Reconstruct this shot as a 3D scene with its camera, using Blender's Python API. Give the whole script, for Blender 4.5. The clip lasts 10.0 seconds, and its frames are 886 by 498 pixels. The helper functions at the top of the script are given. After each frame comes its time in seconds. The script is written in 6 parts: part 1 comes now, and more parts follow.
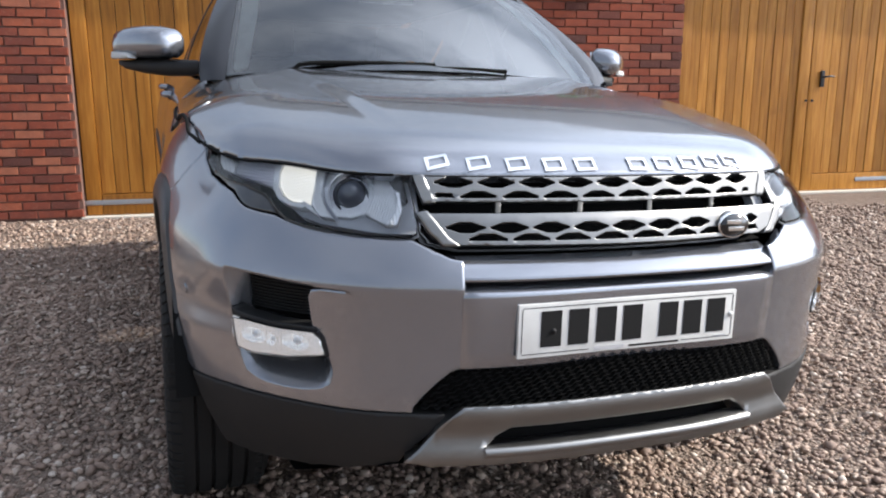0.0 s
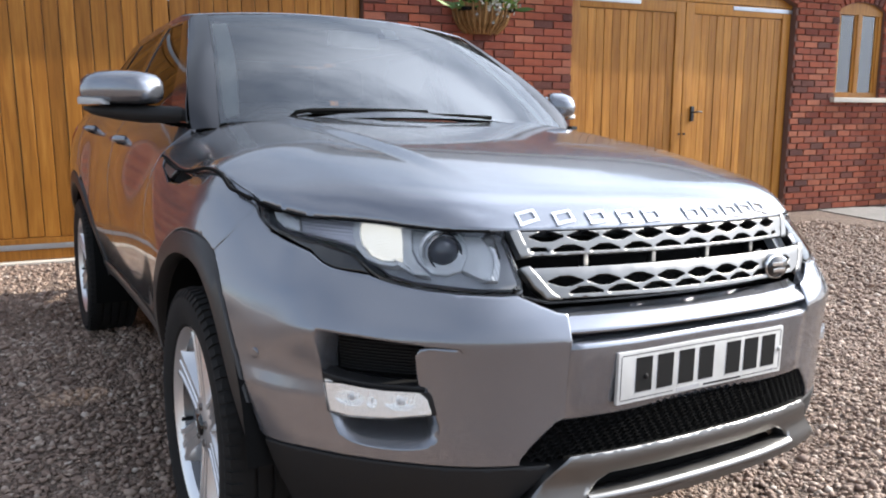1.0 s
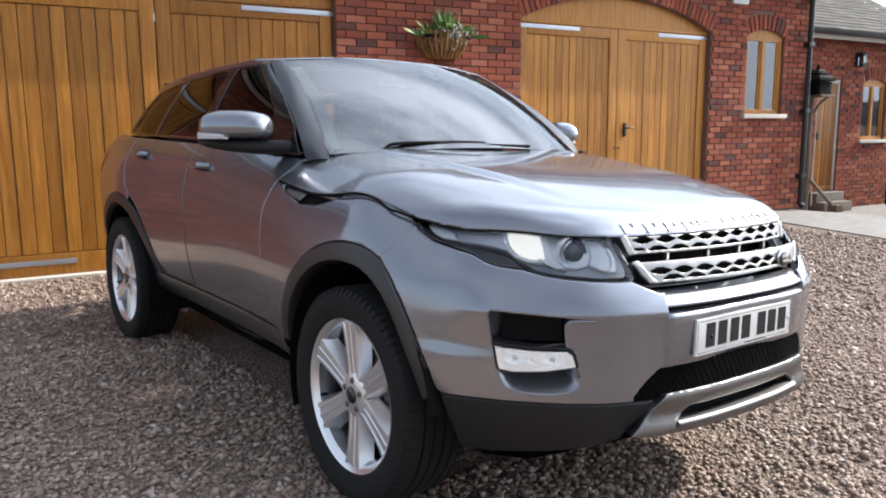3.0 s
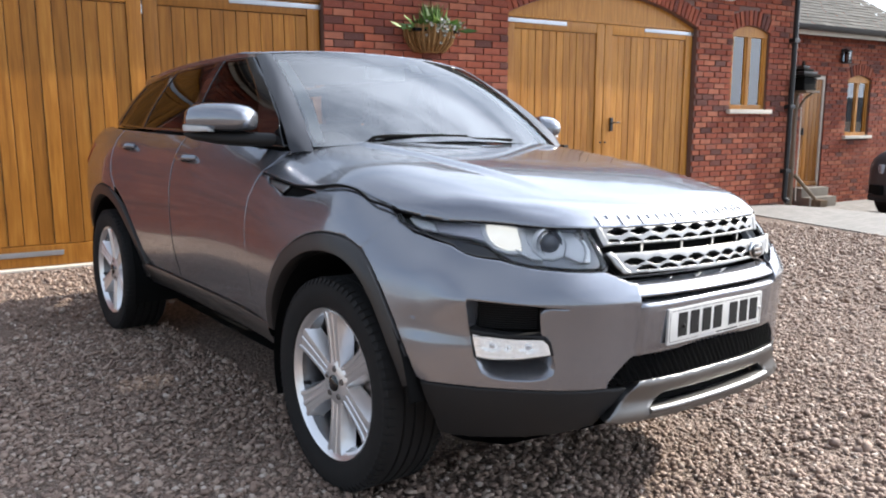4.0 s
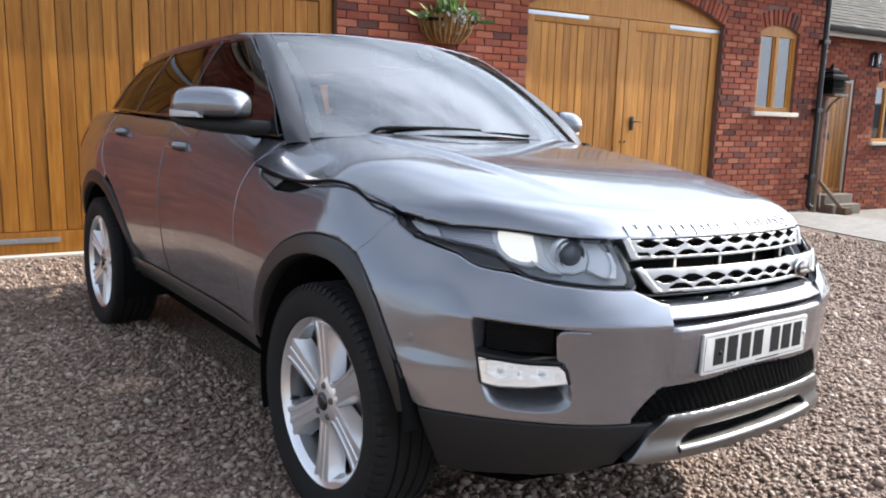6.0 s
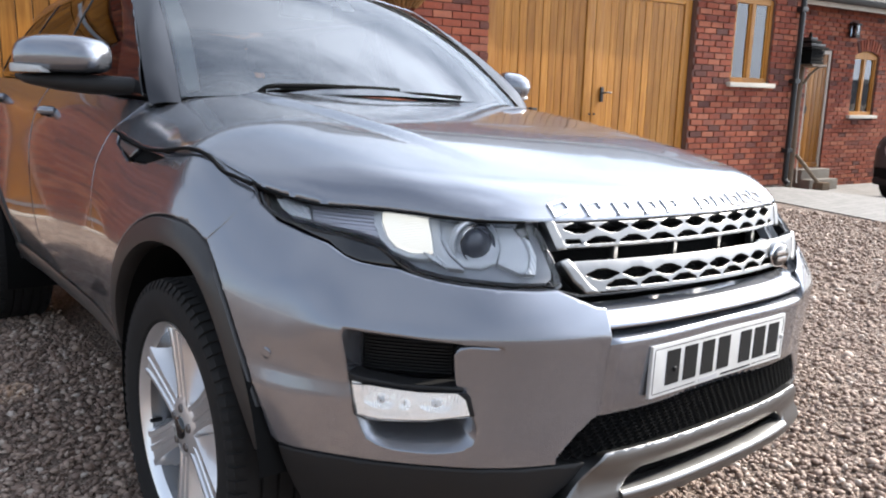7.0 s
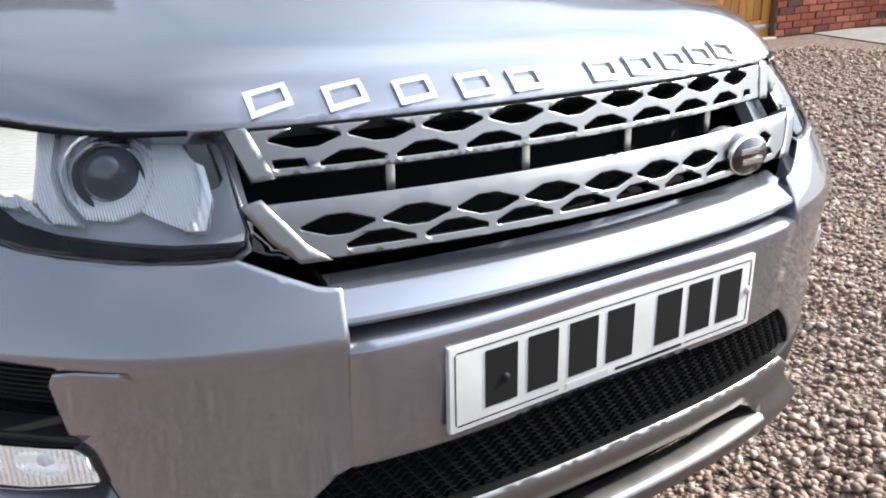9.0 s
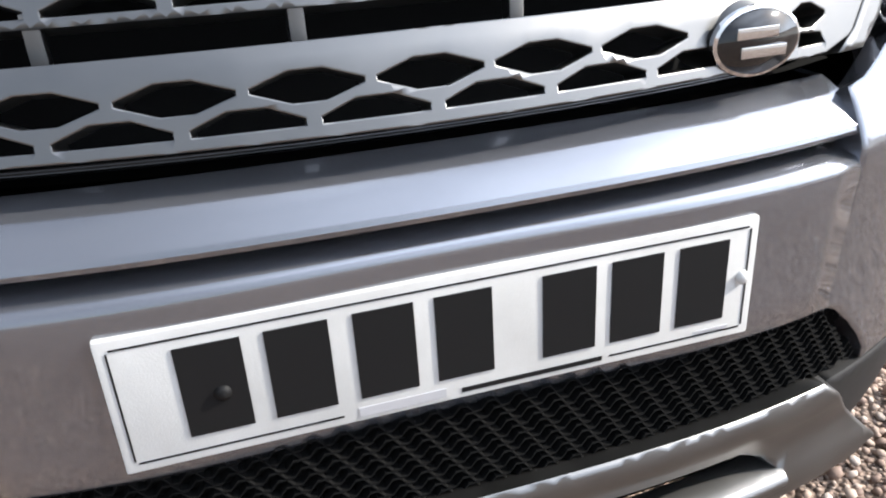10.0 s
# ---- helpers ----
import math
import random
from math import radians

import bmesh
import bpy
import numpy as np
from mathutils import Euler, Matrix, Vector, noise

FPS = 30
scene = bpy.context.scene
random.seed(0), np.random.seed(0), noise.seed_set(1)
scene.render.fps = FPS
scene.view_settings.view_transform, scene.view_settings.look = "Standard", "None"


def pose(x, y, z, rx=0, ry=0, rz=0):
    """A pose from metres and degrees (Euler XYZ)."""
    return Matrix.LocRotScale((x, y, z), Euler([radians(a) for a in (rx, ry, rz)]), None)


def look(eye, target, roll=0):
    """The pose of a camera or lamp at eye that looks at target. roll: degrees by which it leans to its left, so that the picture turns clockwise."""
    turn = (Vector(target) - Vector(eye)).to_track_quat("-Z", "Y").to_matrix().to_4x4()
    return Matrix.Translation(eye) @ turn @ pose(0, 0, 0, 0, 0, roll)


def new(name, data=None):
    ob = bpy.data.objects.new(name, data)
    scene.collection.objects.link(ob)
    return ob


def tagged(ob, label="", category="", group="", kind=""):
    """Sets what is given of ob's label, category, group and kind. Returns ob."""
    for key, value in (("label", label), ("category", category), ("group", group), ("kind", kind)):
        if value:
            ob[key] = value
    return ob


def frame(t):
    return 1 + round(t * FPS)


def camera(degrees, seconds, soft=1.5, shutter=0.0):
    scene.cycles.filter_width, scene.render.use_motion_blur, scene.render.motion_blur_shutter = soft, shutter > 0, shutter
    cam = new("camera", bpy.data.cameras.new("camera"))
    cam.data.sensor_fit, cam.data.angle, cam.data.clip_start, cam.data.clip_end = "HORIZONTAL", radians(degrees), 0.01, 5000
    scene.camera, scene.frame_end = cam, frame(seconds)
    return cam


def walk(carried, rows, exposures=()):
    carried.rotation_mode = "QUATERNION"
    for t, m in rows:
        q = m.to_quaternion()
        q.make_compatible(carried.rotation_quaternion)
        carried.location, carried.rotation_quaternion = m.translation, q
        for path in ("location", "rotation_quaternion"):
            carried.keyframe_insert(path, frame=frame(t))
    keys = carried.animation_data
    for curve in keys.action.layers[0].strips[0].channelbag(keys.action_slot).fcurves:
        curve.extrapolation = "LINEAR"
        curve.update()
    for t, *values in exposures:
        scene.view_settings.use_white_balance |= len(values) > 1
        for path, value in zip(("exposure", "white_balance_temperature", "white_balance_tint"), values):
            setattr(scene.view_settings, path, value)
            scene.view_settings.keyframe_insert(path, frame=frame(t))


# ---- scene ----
from mathutils.geometry import delaunay_2d_cdt

cam = camera(59.6, 10.0, 2.0)
PATH = [
    (0, (-0.8730, -2.2120, 1.1127), (-0.2146, -0.3678, 0.7057), -0.08),
    (0.5, (-1.0592, -2.0860, 1.1437), (-0.1457, -0.3465, 0.7698), 0.21),
    (1, (-1.3175, -2.0170, 1.1717), (-0.3198, -0.3163, 0.8365), -0.15),
    (1.5, (-1.6249, -2.0790, 1.2000), (-0.5577, -0.4167, 0.8870), -1.21),
    (2, (-1.8841, -2.1130, 1.2320), (-0.7906, -0.4665, 0.9263), -0.40),
    (2.5, (-2.1424, -2.1430, 1.2610), (-0.9703, -0.5520, 0.9532), -0.86),
    (4, (-2.1685, -2.2500, 1.2597), (-0.9512, -0.6974, 0.9318), -0.13),
    (4.5, (-2.1716, -2.2310, 1.2558), (-0.9353, -0.6978, 0.9082), -0.12),
    (5, (-2.1687, -2.1790, 1.2527), (-0.9159, -0.6628, 0.8897), 0.79),
    (5.2, (-2.1716, -2.1470, 1.2548), (-0.9062, -0.6422, 0.8885), 1.40),
    (6.3, (-1.8199, -1.9910, 1.2393), (-0.6606, -0.3987, 0.8918), 1.03),
    (6.5, (-1.7032, -1.9520, 1.2251), (-0.5531, -0.3618, 0.8399), 0.93),
    (7, (-1.5002, -1.7800, 1.1876), (-0.2735, -0.2511, 0.7904), 1.37),
    (7.5, (-1.3272, -1.6640, 1.1850), (-0.0476, -0.2160, 0.6692), -0.69),
    (8, (-1.0610, -1.6460, 1.1518), (0.0264, -0.0827, 0.5405), -3.13),
    (8.5, (-0.8511, -1.6400, 1.1441), (0.1234, -0.0203, 0.4907), -3.70),
    (9, (-0.6319, -1.5400, 1.1122), (0.3246, 0.0586, 0.3843), -2.72),
    (9.5, (-0.4022, -1.4670, 1.0239), (0.3659, 0.2227, 0.2790), -4.21),
    (10, (-0.1270, -1.3860, 0.9545), (0.3341, 0.3619, 0.0988), -5.35),
]
walk(cam, [(t, look(eye, target, roll)) for t, eye, target, roll in PATH], ((0, .84), (.5, .97), (1, .94), (1.5, .91), (2, .88), (2.5, .92), (4, 1.04), (5, 1.05), (7, 1.11), (8.5, 1.10), (10, 1.0)))

# ---- world, sun, exposure ----
SUN = Vector((0.955, -0.245, 0.62)).normalized()
world = bpy.data.worlds.new("sky")
scene.world = world
world.use_nodes = True
wt = world.node_tree
wn, wl = wt.nodes, wt.links
sky = wn.new("ShaderNodeTexSky")
sky.sky_type, sky.sun_disc = "NISHITA", False
sky.sun_elevation, sky.sun_rotation = math.asin(SUN.z), math.atan2(SUN.x, SUN.y)
sky.air_density, sky.dust_density = 1.0, 1.6
wco = wn.new("ShaderNodeTexCoord")
wmap = wn.new("ShaderNodeMapping")
wmap.inputs["Scale"].default_value = (1.0, 1.0, 2.6)
wl.new(wco.outputs["Generated"], wmap.inputs["Vector"])
cloud = wn.new("ShaderNodeTexNoise")
cloud.inputs["Scale"].default_value, cloud.inputs["Detail"].default_value, cloud.inputs["Roughness"].default_value = 1.7, 7, 0.58
wl.new(wmap.outputs["Vector"], cloud.inputs["Vector"])
cramp = wn.new("ShaderNodeValToRGB")
cramp.color_ramp.elements[0].position, cramp.color_ramp.elements[1].position = 0.24, 0.60
wl.new(cloud.outputs["Fac"], cramp.inputs["Fac"])
cmix = wn.new("ShaderNodeMix")
cmix.data_type = "RGBA"
toward = wn.new("ShaderNodeVectorMath")
toward.operation = "DOT_PRODUCT"
toward.inputs[1].default_value = SUN
wl.new(wco.outputs["Generated"], toward.inputs[0])
bright = wn.new("ShaderNodeMapRange")
bright.interpolation_type = "SMOOTHSTEP"
for key, value in (("From Min", 0.30), ("From Max", 1.0), ("To Min", 4.2), ("To Max", 19.0)):
    bright.inputs[key].default_value = value
wl.new(toward.outputs["Value"], bright.inputs["Value"])
white = wn.new("ShaderNodeVectorMath")
white.operation = "SCALE"
white.inputs[0].default_value = (0.88, 0.98, 1.16)
wl.new(bright.outputs["Result"], white.inputs["Scale"])
wl.new(white.outputs["Vector"], cmix.inputs["B"])
cfac = wn.new("ShaderNodeMath")
cfac.operation = "MULTIPLY"
cfac.inputs[1].default_value = 0.9
wl.new(cramp.outputs["Color"], cfac.inputs[0])
wl.new(cfac.outputs[0], cmix.inputs["Factor"])
wl.new(sky.outputs["Color"], cmix.inputs["A"])
wl.new(cmix.outputs["Result"], wn["Background"].inputs["Color"])
wn["Background"].inputs["Strength"].default_value = 0.115
sun_lamp = bpy.data.lights.new("sun", "SUN")
sun_lamp.energy, sun_lamp.angle, sun_lamp.color = 4.4, radians(0.5), (1.0, 0.94, 0.85)
new("sun", sun_lamp).matrix_world = look((0, 0, 0), -SUN)

# ---- materials ----


class Mat:
    """A node material built step by step round its Principled shader."""

    def __init__(self, name, colour, rough=0.6, metal=0.0, coat=0.0, spec=0.5):
        self.m = bpy.data.materials.new(name)
        self.m.use_nodes = True
        self.t = self.m.node_tree
        self.p = self.t.nodes["Principled BSDF"]
        self.set("Base Color", (*colour, 1)).set("Roughness", rough).set("Metallic", metal).set("Coat Weight", coat).set("Specular IOR Level", spec)
        self.set("Coat Roughness", 0.05)

    def set(self, key, value):
        self.p.inputs[key].default_value = value
        return self

    def node(self, kind, **sockets):
        n = self.t.nodes.new("ShaderNode" + kind)
        for k, v in sockets.items():
            n.inputs[k.replace("_", " ")].default_value = v
        return n

    def link(self, a, b):
        self.t.links.new(a, b)
        return self

    def coords(self, scale=(1, 1, 1), kind="Object"):
        c, m = self.node("TexCoord"), self.node("Mapping")
        m.inputs["Scale"].default_value = scale
        self.link(c.outputs[kind], m.inputs["Vector"])
        return m.outputs["Vector"]

    def noise(self, scale, detail=4, rough=0.55, vec=None):
        n = self.node("TexNoise", Scale=scale, Detail=detail, Roughness=rough)
        if vec is not None:
            self.link(vec, n.inputs["Vector"])
        return n.outputs["Fac"]

    def ramp(self, fac, *stops):
        r = self.node("ValToRGB")
        e = r.color_ramp.elements
        while len(e) < len(stops):
            e.new(0.5)
        for el, (pos, col) in zip(e, stops):
            el.position, el.color = pos, (*col, 1)
        self.link(fac, r.inputs["Fac"])
        return r.outputs["Color"]

    def mix(self, fac, a, b, blend="MIX"):
        n = self.node("Mix")
        n.data_type, n.blend_type = "RGBA", blend
        for key, v in (("Factor", fac), ("A", a), ("B", b)):
            if hasattr(v, "is_linked") or hasattr(v, "links"):
                self.link(v, n.inputs[key])
            else:
                n.inputs[key].default_value = v if key == "Factor" else (*v, 1)
        return n.outputs["Result"]

    def colour(self, out):
        return self.link(out, self.p.inputs["Base Color"])

    def rough(self, fac, lo, hi):
        n = self.node("MapRange")
        n.inputs["To Min"].default_value, n.inputs["To Max"].default_value = lo, hi
        self.link(fac, n.inputs["Value"])
        return self.link(n.outputs["Result"], self.p.inputs["Roughness"])

    def bump(self, height, dist=0.01, strength=0.5):
        b = self.node("Bump", Strength=strength, Distance=dist)
        if self.p.inputs["Normal"].is_linked:
            self.link(self.p.inputs["Normal"].links[0].from_socket, b.inputs["Normal"])
        self.link(height, b.inputs["Height"])
        return self.link(b.outputs["Normal"], self.p.inputs["Normal"])

    def random(self):
        return self.node("ObjectInfo").outputs["Random"]

    def island(self):
        return self.node("NewGeometry").outputs["Random Per Island"]


def paint_mat(name, colour, rough=0.34):
    k = Mat(name, colour, rough, 0.80, 1.0)
    v = k.coords()
    n = k.noise(3.0, 5, 0.6, v)
    k.colour(k.mix(n, tuple(c * 0.9 for c in colour), tuple(c * 1.1 for c in colour)))
    k.rough(k.noise(14, 4, 0.6, v), rough - 0.02, rough + 0.04)
    return k.m


def plastic_mat(name, colour, rough=0.55, grain=700):
    k = Mat(name, colour, rough)
    v = k.coords()
    n = k.noise(9, 5, 0.6, v)
    k.colour(k.mix(n, tuple(c * 0.75 for c in colour), tuple(c * 1.35 for c in colour)))
    k.rough(n, rough - 0.1, rough + 0.15)
    k.bump(k.noise(grain, 2, 0.5, v), 0.0006, 0.25)
    k.set("Specular IOR Level", 0.38)
    return k.m


def glass_mat(name, tint, ior=1.5, rough=0.0):
    m = bpy.data.materials.new(name)
    m.use_nodes = True
    t = m.node_tree
    t.nodes.remove(t.nodes["Principled BSDF"])
    tr, gl, mx, fr = (t.nodes.new("ShaderNode" + k) for k in ("BsdfTransparent", "BsdfGlossy", "MixShader", "Fresnel"))
    tr.inputs["Color"].default_value = (*tint, 1)
    gl.inputs["Roughness"].default_value = rough
    fr.inputs["IOR"].default_value = ior
    t.links.new(fr.outputs[0], mx.inputs["Fac"])
    t.links.new(tr.outputs[0], mx.inputs[1])
    t.links.new(gl.outputs[0], mx.inputs[2])
    t.links.new(mx.outputs[0], t.nodes["Material Output"].inputs["Surface"])
    return m


def metal_mat(name, colour, rough, var=0.1):
    k = Mat(name, colour, rough, 1.0)
    n = k.noise(25, 5, 0.65, k.coords())
    k.rough(n, max(0.02, rough - var), rough + var)
    k.colour(k.mix(n, tuple(c * 0.88 for c in colour), colour))
    return k.m


def oak_mat(name, a, b, c):
    """Stained oak: grain along z, each board of its own tone."""
    k = Mat(name, a, 0.5, 0, 0.0, 0.24)
    v = k.node("TexCoord").outputs["Object"]
    mp = k.node("Mapping")
    off = k.node("CombineXYZ")
    mul = k.node("Math")
    mul.operation = "MULTIPLY"
    mul.inputs[1].default_value = 37.0
    k.link(k.random(), mul.inputs[0])
    k.link(mul.outputs[0], off.inputs[0]).link(mul.outputs[0], off.inputs[2])
    k.link(v, mp.inputs["Vector"]).link(off.outputs[0], mp.inputs["Location"])
    mp.inputs["Scale"].default_value = (9, 9, 0.55)
    grain = k.noise(4.0, 8, 0.62, mp.outputs["Vector"])
    mp2 = k.node("Mapping")
    mp2.inputs["Scale"].default_value = (60, 60, 1.2)
    k.link(v, mp2.inputs["Vector"])
    fine = k.noise(6, 4, 0.6, mp2.outputs["Vector"])
    base = k.ramp(grain, (0.28, c), (0.5, a), (0.72, b))
    tone = k.ramp(k.random(), (0.0, (0.70, 0.66, 0.60)), (0.5, (0.90, 0.89, 0.87)), (1.0, (1.10, 1.08, 1.02)))
    col = k.mix(1.0, base, tone, "MULTIPLY")
    col = k.mix(fine, col, k.mix(0.35, col, (0.10, 0.045, 0.012)))
    k.colour(col)
    k.rough(grain, 0.30, 0.52)
    k.bump(fine, 0.001, 0.35)
    return k.m


def brick_mat(name, source):
    """Red clay brick, some bricks burnt dark, with soft stains."""
    k = Mat(name, (0.3, 0.1, 0.07), 0.85, 0, 0, 0.15)
    r = k.random() if source == "object" else k.island()
    v = k.coords(kind="Object")
    base = k.ramp(r, (0.0, (0.095, 0.040, 0.034)), (0.07, (0.125, 0.046, 0.036)), (0.14, (0.215, 0.058, 0.038)), (0.45, (0.275, 0.066, 0.036)), (0.72, (0.33, 0.090, 0.048)), (0.92, (0.40, 0.140, 0.080)), (1.0, (0.245, 0.078, 0.054)))
    n = k.noise(11, 7, 0.7, v)
    col = k.mix(k.ramp(n, (0.35, (0, 0, 0)), (0.75, (1, 1, 1))), base, k.mix(0.55, base, (0.06, 0.035, 0.032)))
    col = k.mix(k.ramp(k.noise(45, 5, 0.7, v), (0.55, (0, 0, 0)), (0.8, (0.5, 0.5, 0.5))), col, (0.42, 0.22, 0.16))
    k.colour(col)
    k.bump(k.noise(60, 6, 0.7, v), 0.004, 0.6)
    return k.m


def stone_mat(name, a, b, scale=14, bump=0.003):
    k = Mat(name, a, 0.85)
    v = k.coords()
    n = k.noise(scale, 8, 0.65, v)
    k.colour(k.mix(n, a, b))
    k.bump(k.noise(scale * 6, 6, 0.7, v), bump, 0.6)
    return k.m


def gravel_mat(name):
    """The bed under the loose stones, and gravel too far off to pick out."""
    k = Mat(name, (0.2, 0.17, 0.15), 0.9)
    v = k.coords()
    vo = k.node("TexVoronoi", Scale=86.0)
    vo.inputs["Randomness"].default_value = 1.0
    k.link(v, vo.inputs["Vector"])
    sep = k.node("SeparateColor")
    k.link(vo.outputs["Color"], sep.inputs[0])
    tone = k.ramp(sep.outputs[0], (0, (0.135, 0.096, 0.078)), (0.35, (0.215, 0.155, 0.123)), (0.7, (0.315, 0.232, 0.183)), (1, (0.46, 0.37, 0.31)))
    # Stones darken at their edges: the gaps' shade is put into the colour.
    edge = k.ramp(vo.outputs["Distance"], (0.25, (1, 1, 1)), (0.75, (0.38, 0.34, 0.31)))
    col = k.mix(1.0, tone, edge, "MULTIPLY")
    big = k.noise(0.9, 6, 0.6, v)
    k.colour(k.mix(k.ramp(big, (0.35, (0, 0, 0)), (0.7, (0.45, 0.45, 0.45))), col, (0.25, 0.188, 0.145)))
    inv = k.node("Math")
    inv.operation = "SUBTRACT"
    inv.inputs[0].default_value = 1.0
    k.link(vo.outputs["Distance"], inv.inputs[1])
    k.bump(inv.outputs[0], 0.02, 0.9)
    k.bump(k.noise(6, 5, 0.6, v), 0.03, 0.5)
    return k.m


def pebble_mat(name):
    k = Mat(name, (0.3, 0.26, 0.23), 0.72)
    v = k.coords()
    tone = k.ramp(k.island(), (0, (0.16, 0.108, 0.084)), (0.2, (0.218, 0.148, 0.113)), (0.5, (0.295, 0.206, 0.157)), (0.75, (0.36, 0.262, 0.202)), (0.92, (0.435, 0.345, 0.28)), (1, (0.53, 0.455, 0.39)))
    n = k.noise(70, 5, 0.65, v)
    k.colour(k.mix(n, k.mix(0.25, tone, (0.12, 0.09, 0.08)), tone))
    k.bump(k.noise(260, 4, 0.6, v), 0.0015, 0.5)
    return k.m


def leaf_mat(name, a, b):
    k = Mat(name, a, 0.5)
    k.colour(k.mix(k.island(), a, b))
    k.set("Subsurface Weight", 0.0)
    return k.m


def paving_mat(name):
    k = Mat(name, (0.42, 0.40, 0.38), 0.85)
    v = k.coords()
    b = k.node("TexBrick", Scale=1.0)
    for key, val in (("Color1", (0.185, 0.178, 0.166, 1)), ("Color2", (0.245, 0.233, 0.217, 1)), ("Mortar", (0.115, 0.11, 0.106, 1))):
        b.inputs[key].default_value = val
    b.inputs["Brick Width"].default_value, b.inputs["Row Height"].default_value, b.inputs["Mortar Size"].default_value = 0.22, 0.11, 0.006
    k.link(v, b.inputs["Vector"])
    n = k.noise(2.2, 7, 0.65, v)
    k.colour(k.mix(k.ramp(n, (0.35, (0, 0, 0)), (0.8, (0.6, 0.6, 0.6))), b.outputs["Color"], (0.19, 0.18, 0.17)))
    k.bump(b.outputs["Fac"], -0.004, 0.5)
    k.bump(k.noise(60, 4, 0.6, v), 0.002, 0.5)
    return k.m


def slate_mat(name):
    k = Mat(name, (0.16, 0.15, 0.15), 0.85, 0, 0, 0.15)
    v = k.coords()
    tone = k.ramp(k.island(), (0, (0.038, 0.036, 0.034)), (0.5, (0.056, 0.053, 0.050)), (1, (0.085, 0.080, 0.073)))
    k.colour(k.mix(k.noise(9, 6, 0.7, v), tone, k.mix(0.3, tone, (0.16, 0.15, 0.12))))
    k.bump(k.noise(40, 5, 0.6, v), 0.004, 0.5)
    return k.m


def ribbed_mat(name, colour, rough, metal, scale, axis=2, dist=0.002):
    """A moulded reflector: fine ribs that break up what it mirrors."""
    k = Mat(name, colour, rough, metal)
    w = k.node("TexWave", Scale=scale)
    w.bands_direction = "XYZ"[axis]
    k.link(k.coords(), w.inputs["Vector"])
    k.bump(w.outputs["Fac"], dist, 0.5)
    return k.m


PAINT = paint_mat("grey metallic paint", (0.236, 0.245, 0.272), 0.23)
BLACK = plastic_mat("black moulded plastic", (0.009, 0.0087, 0.009), 0.6)
# Dusty black plastic, lightened further with the ground's bounced light in its colour.
ARCHTRIM = Mat("dusty bounce-tinted black trim", (0.017, 0.0145, 0.0135), 0.50, 0, 0.3).set("Coat Roughness", 0.28).m
GLOSS = Mat("gloss black", (0.008, 0.008, 0.009), 0.08, 0, 0.6).m
VOID = Mat("dark inner plastic", (0.006, 0.006, 0.006), 0.85, 0, 0, 0.1).m
SILVER = metal_mat("satin silver", (0.225, 0.224, 0.222), 0.38)
CHROME = metal_mat("chrome", (0.86, 0.86, 0.87), 0.07, 0.04)
ALLOY = paint_mat("silver painted alloy", (0.82, 0.82, 0.83), 0.30)
# Darkened alloy copy: the shade inside the wheel is put into its colour.
BARREL = paint_mat("shaded silver wheel barrel", (0.13, 0.13, 0.135), 0.45)
IRON = metal_mat("cast iron disc", (0.22, 0.2, 0.19), 0.5)
RUBBER = plastic_mat("tyre rubber", (0.0085, 0.008, 0.0078), 0.8, 300)
SCREEN = glass_mat("windscreen glass", (0.80, 0.87, 0.86), 2.9)
TINTED = glass_mat("tinted side glass", (0.16, 0.16, 0.155), 1.5)
CLEAR = glass_mat("clear lamp cover", (0.94, 0.95, 0.96), 1.42)
PANE = glass_mat("window glass", (0.5, 0.55, 0.58), 1.9)
WHITE = plastic_mat("white plate plastic", (0.50, 0.50, 0.49), 0.4)
INK = Mat("black ink", (0.007, 0.007, 0.0075), 0.6, 0, 0, 0.2).m
GREYINK = Mat("grey ink", (0.38, 0.38, 0.40), 0.5).m
# A faint glow is added to the fog lens to whiten it.
FOGLENS = ribbed_mat("faintly glowing fog lens", (0.88, 0.90, 0.93), 0.16, 0.75, 60, 0, 0.004)
FOGLENS.node_tree.nodes["Principled BSDF"].inputs["Emission Color"].default_value = (0.95, 0.97, 1.0, 1)
FOGLENS.node_tree.nodes["Principled BSDF"].inputs["Emission Strength"].default_value = 0.13
LENSWHITE = ribbed_mat("clear fog lens", (0.92, 0.93, 0.95), 0.12, 0.0, 45, 0)
PILLAR = paint_mat("dark grey pillar paint", (0.040, 0.040, 0.044), 0.34)
PILLAR.node_tree.nodes["Principled BSDF"].inputs["Coat Weight"].default_value = 0.35
GLINTSTRIP = plastic_mat("pale screen glint", (0.80, 0.80, 0.78), 0.85, 200)
INDICATOR = ribbed_mat("ribbed grey indicator reflector", (0.58, 0.565, 0.62), 0.3, 0.3, 48, 2, 0.002)
CLEARWHITE = ribbed_mat("frosted reflector", (0.92, 0.93, 0.95), 0.16, 0.30, 110, 0, 0.0028)
LAMPGREY = plastic_mat("grey lamp bezel", (0.34, 0.35, 0.38), 0.22)
LIT = ribbed_mat("lit side lamp", (0.85, 0.85, 0.83), 0.12, 0.4, 110, 2, 0.004)
LIT.node_tree.nodes["Principled BSDF"].inputs["Emission Color"].default_value = (1.0, 0.97, 0.88, 1)
LIT.node_tree.nodes["Principled BSDF"].inputs["Emission Strength"].default_value = 0.34
BULB = Mat("lamp lens glass", (0.05, 0.055, 0.075), 0.05, 0, 1.0).m
TRIM = plastic_mat("dark seat cloth", (0.03, 0.03, 0.032), 0.85, 200)
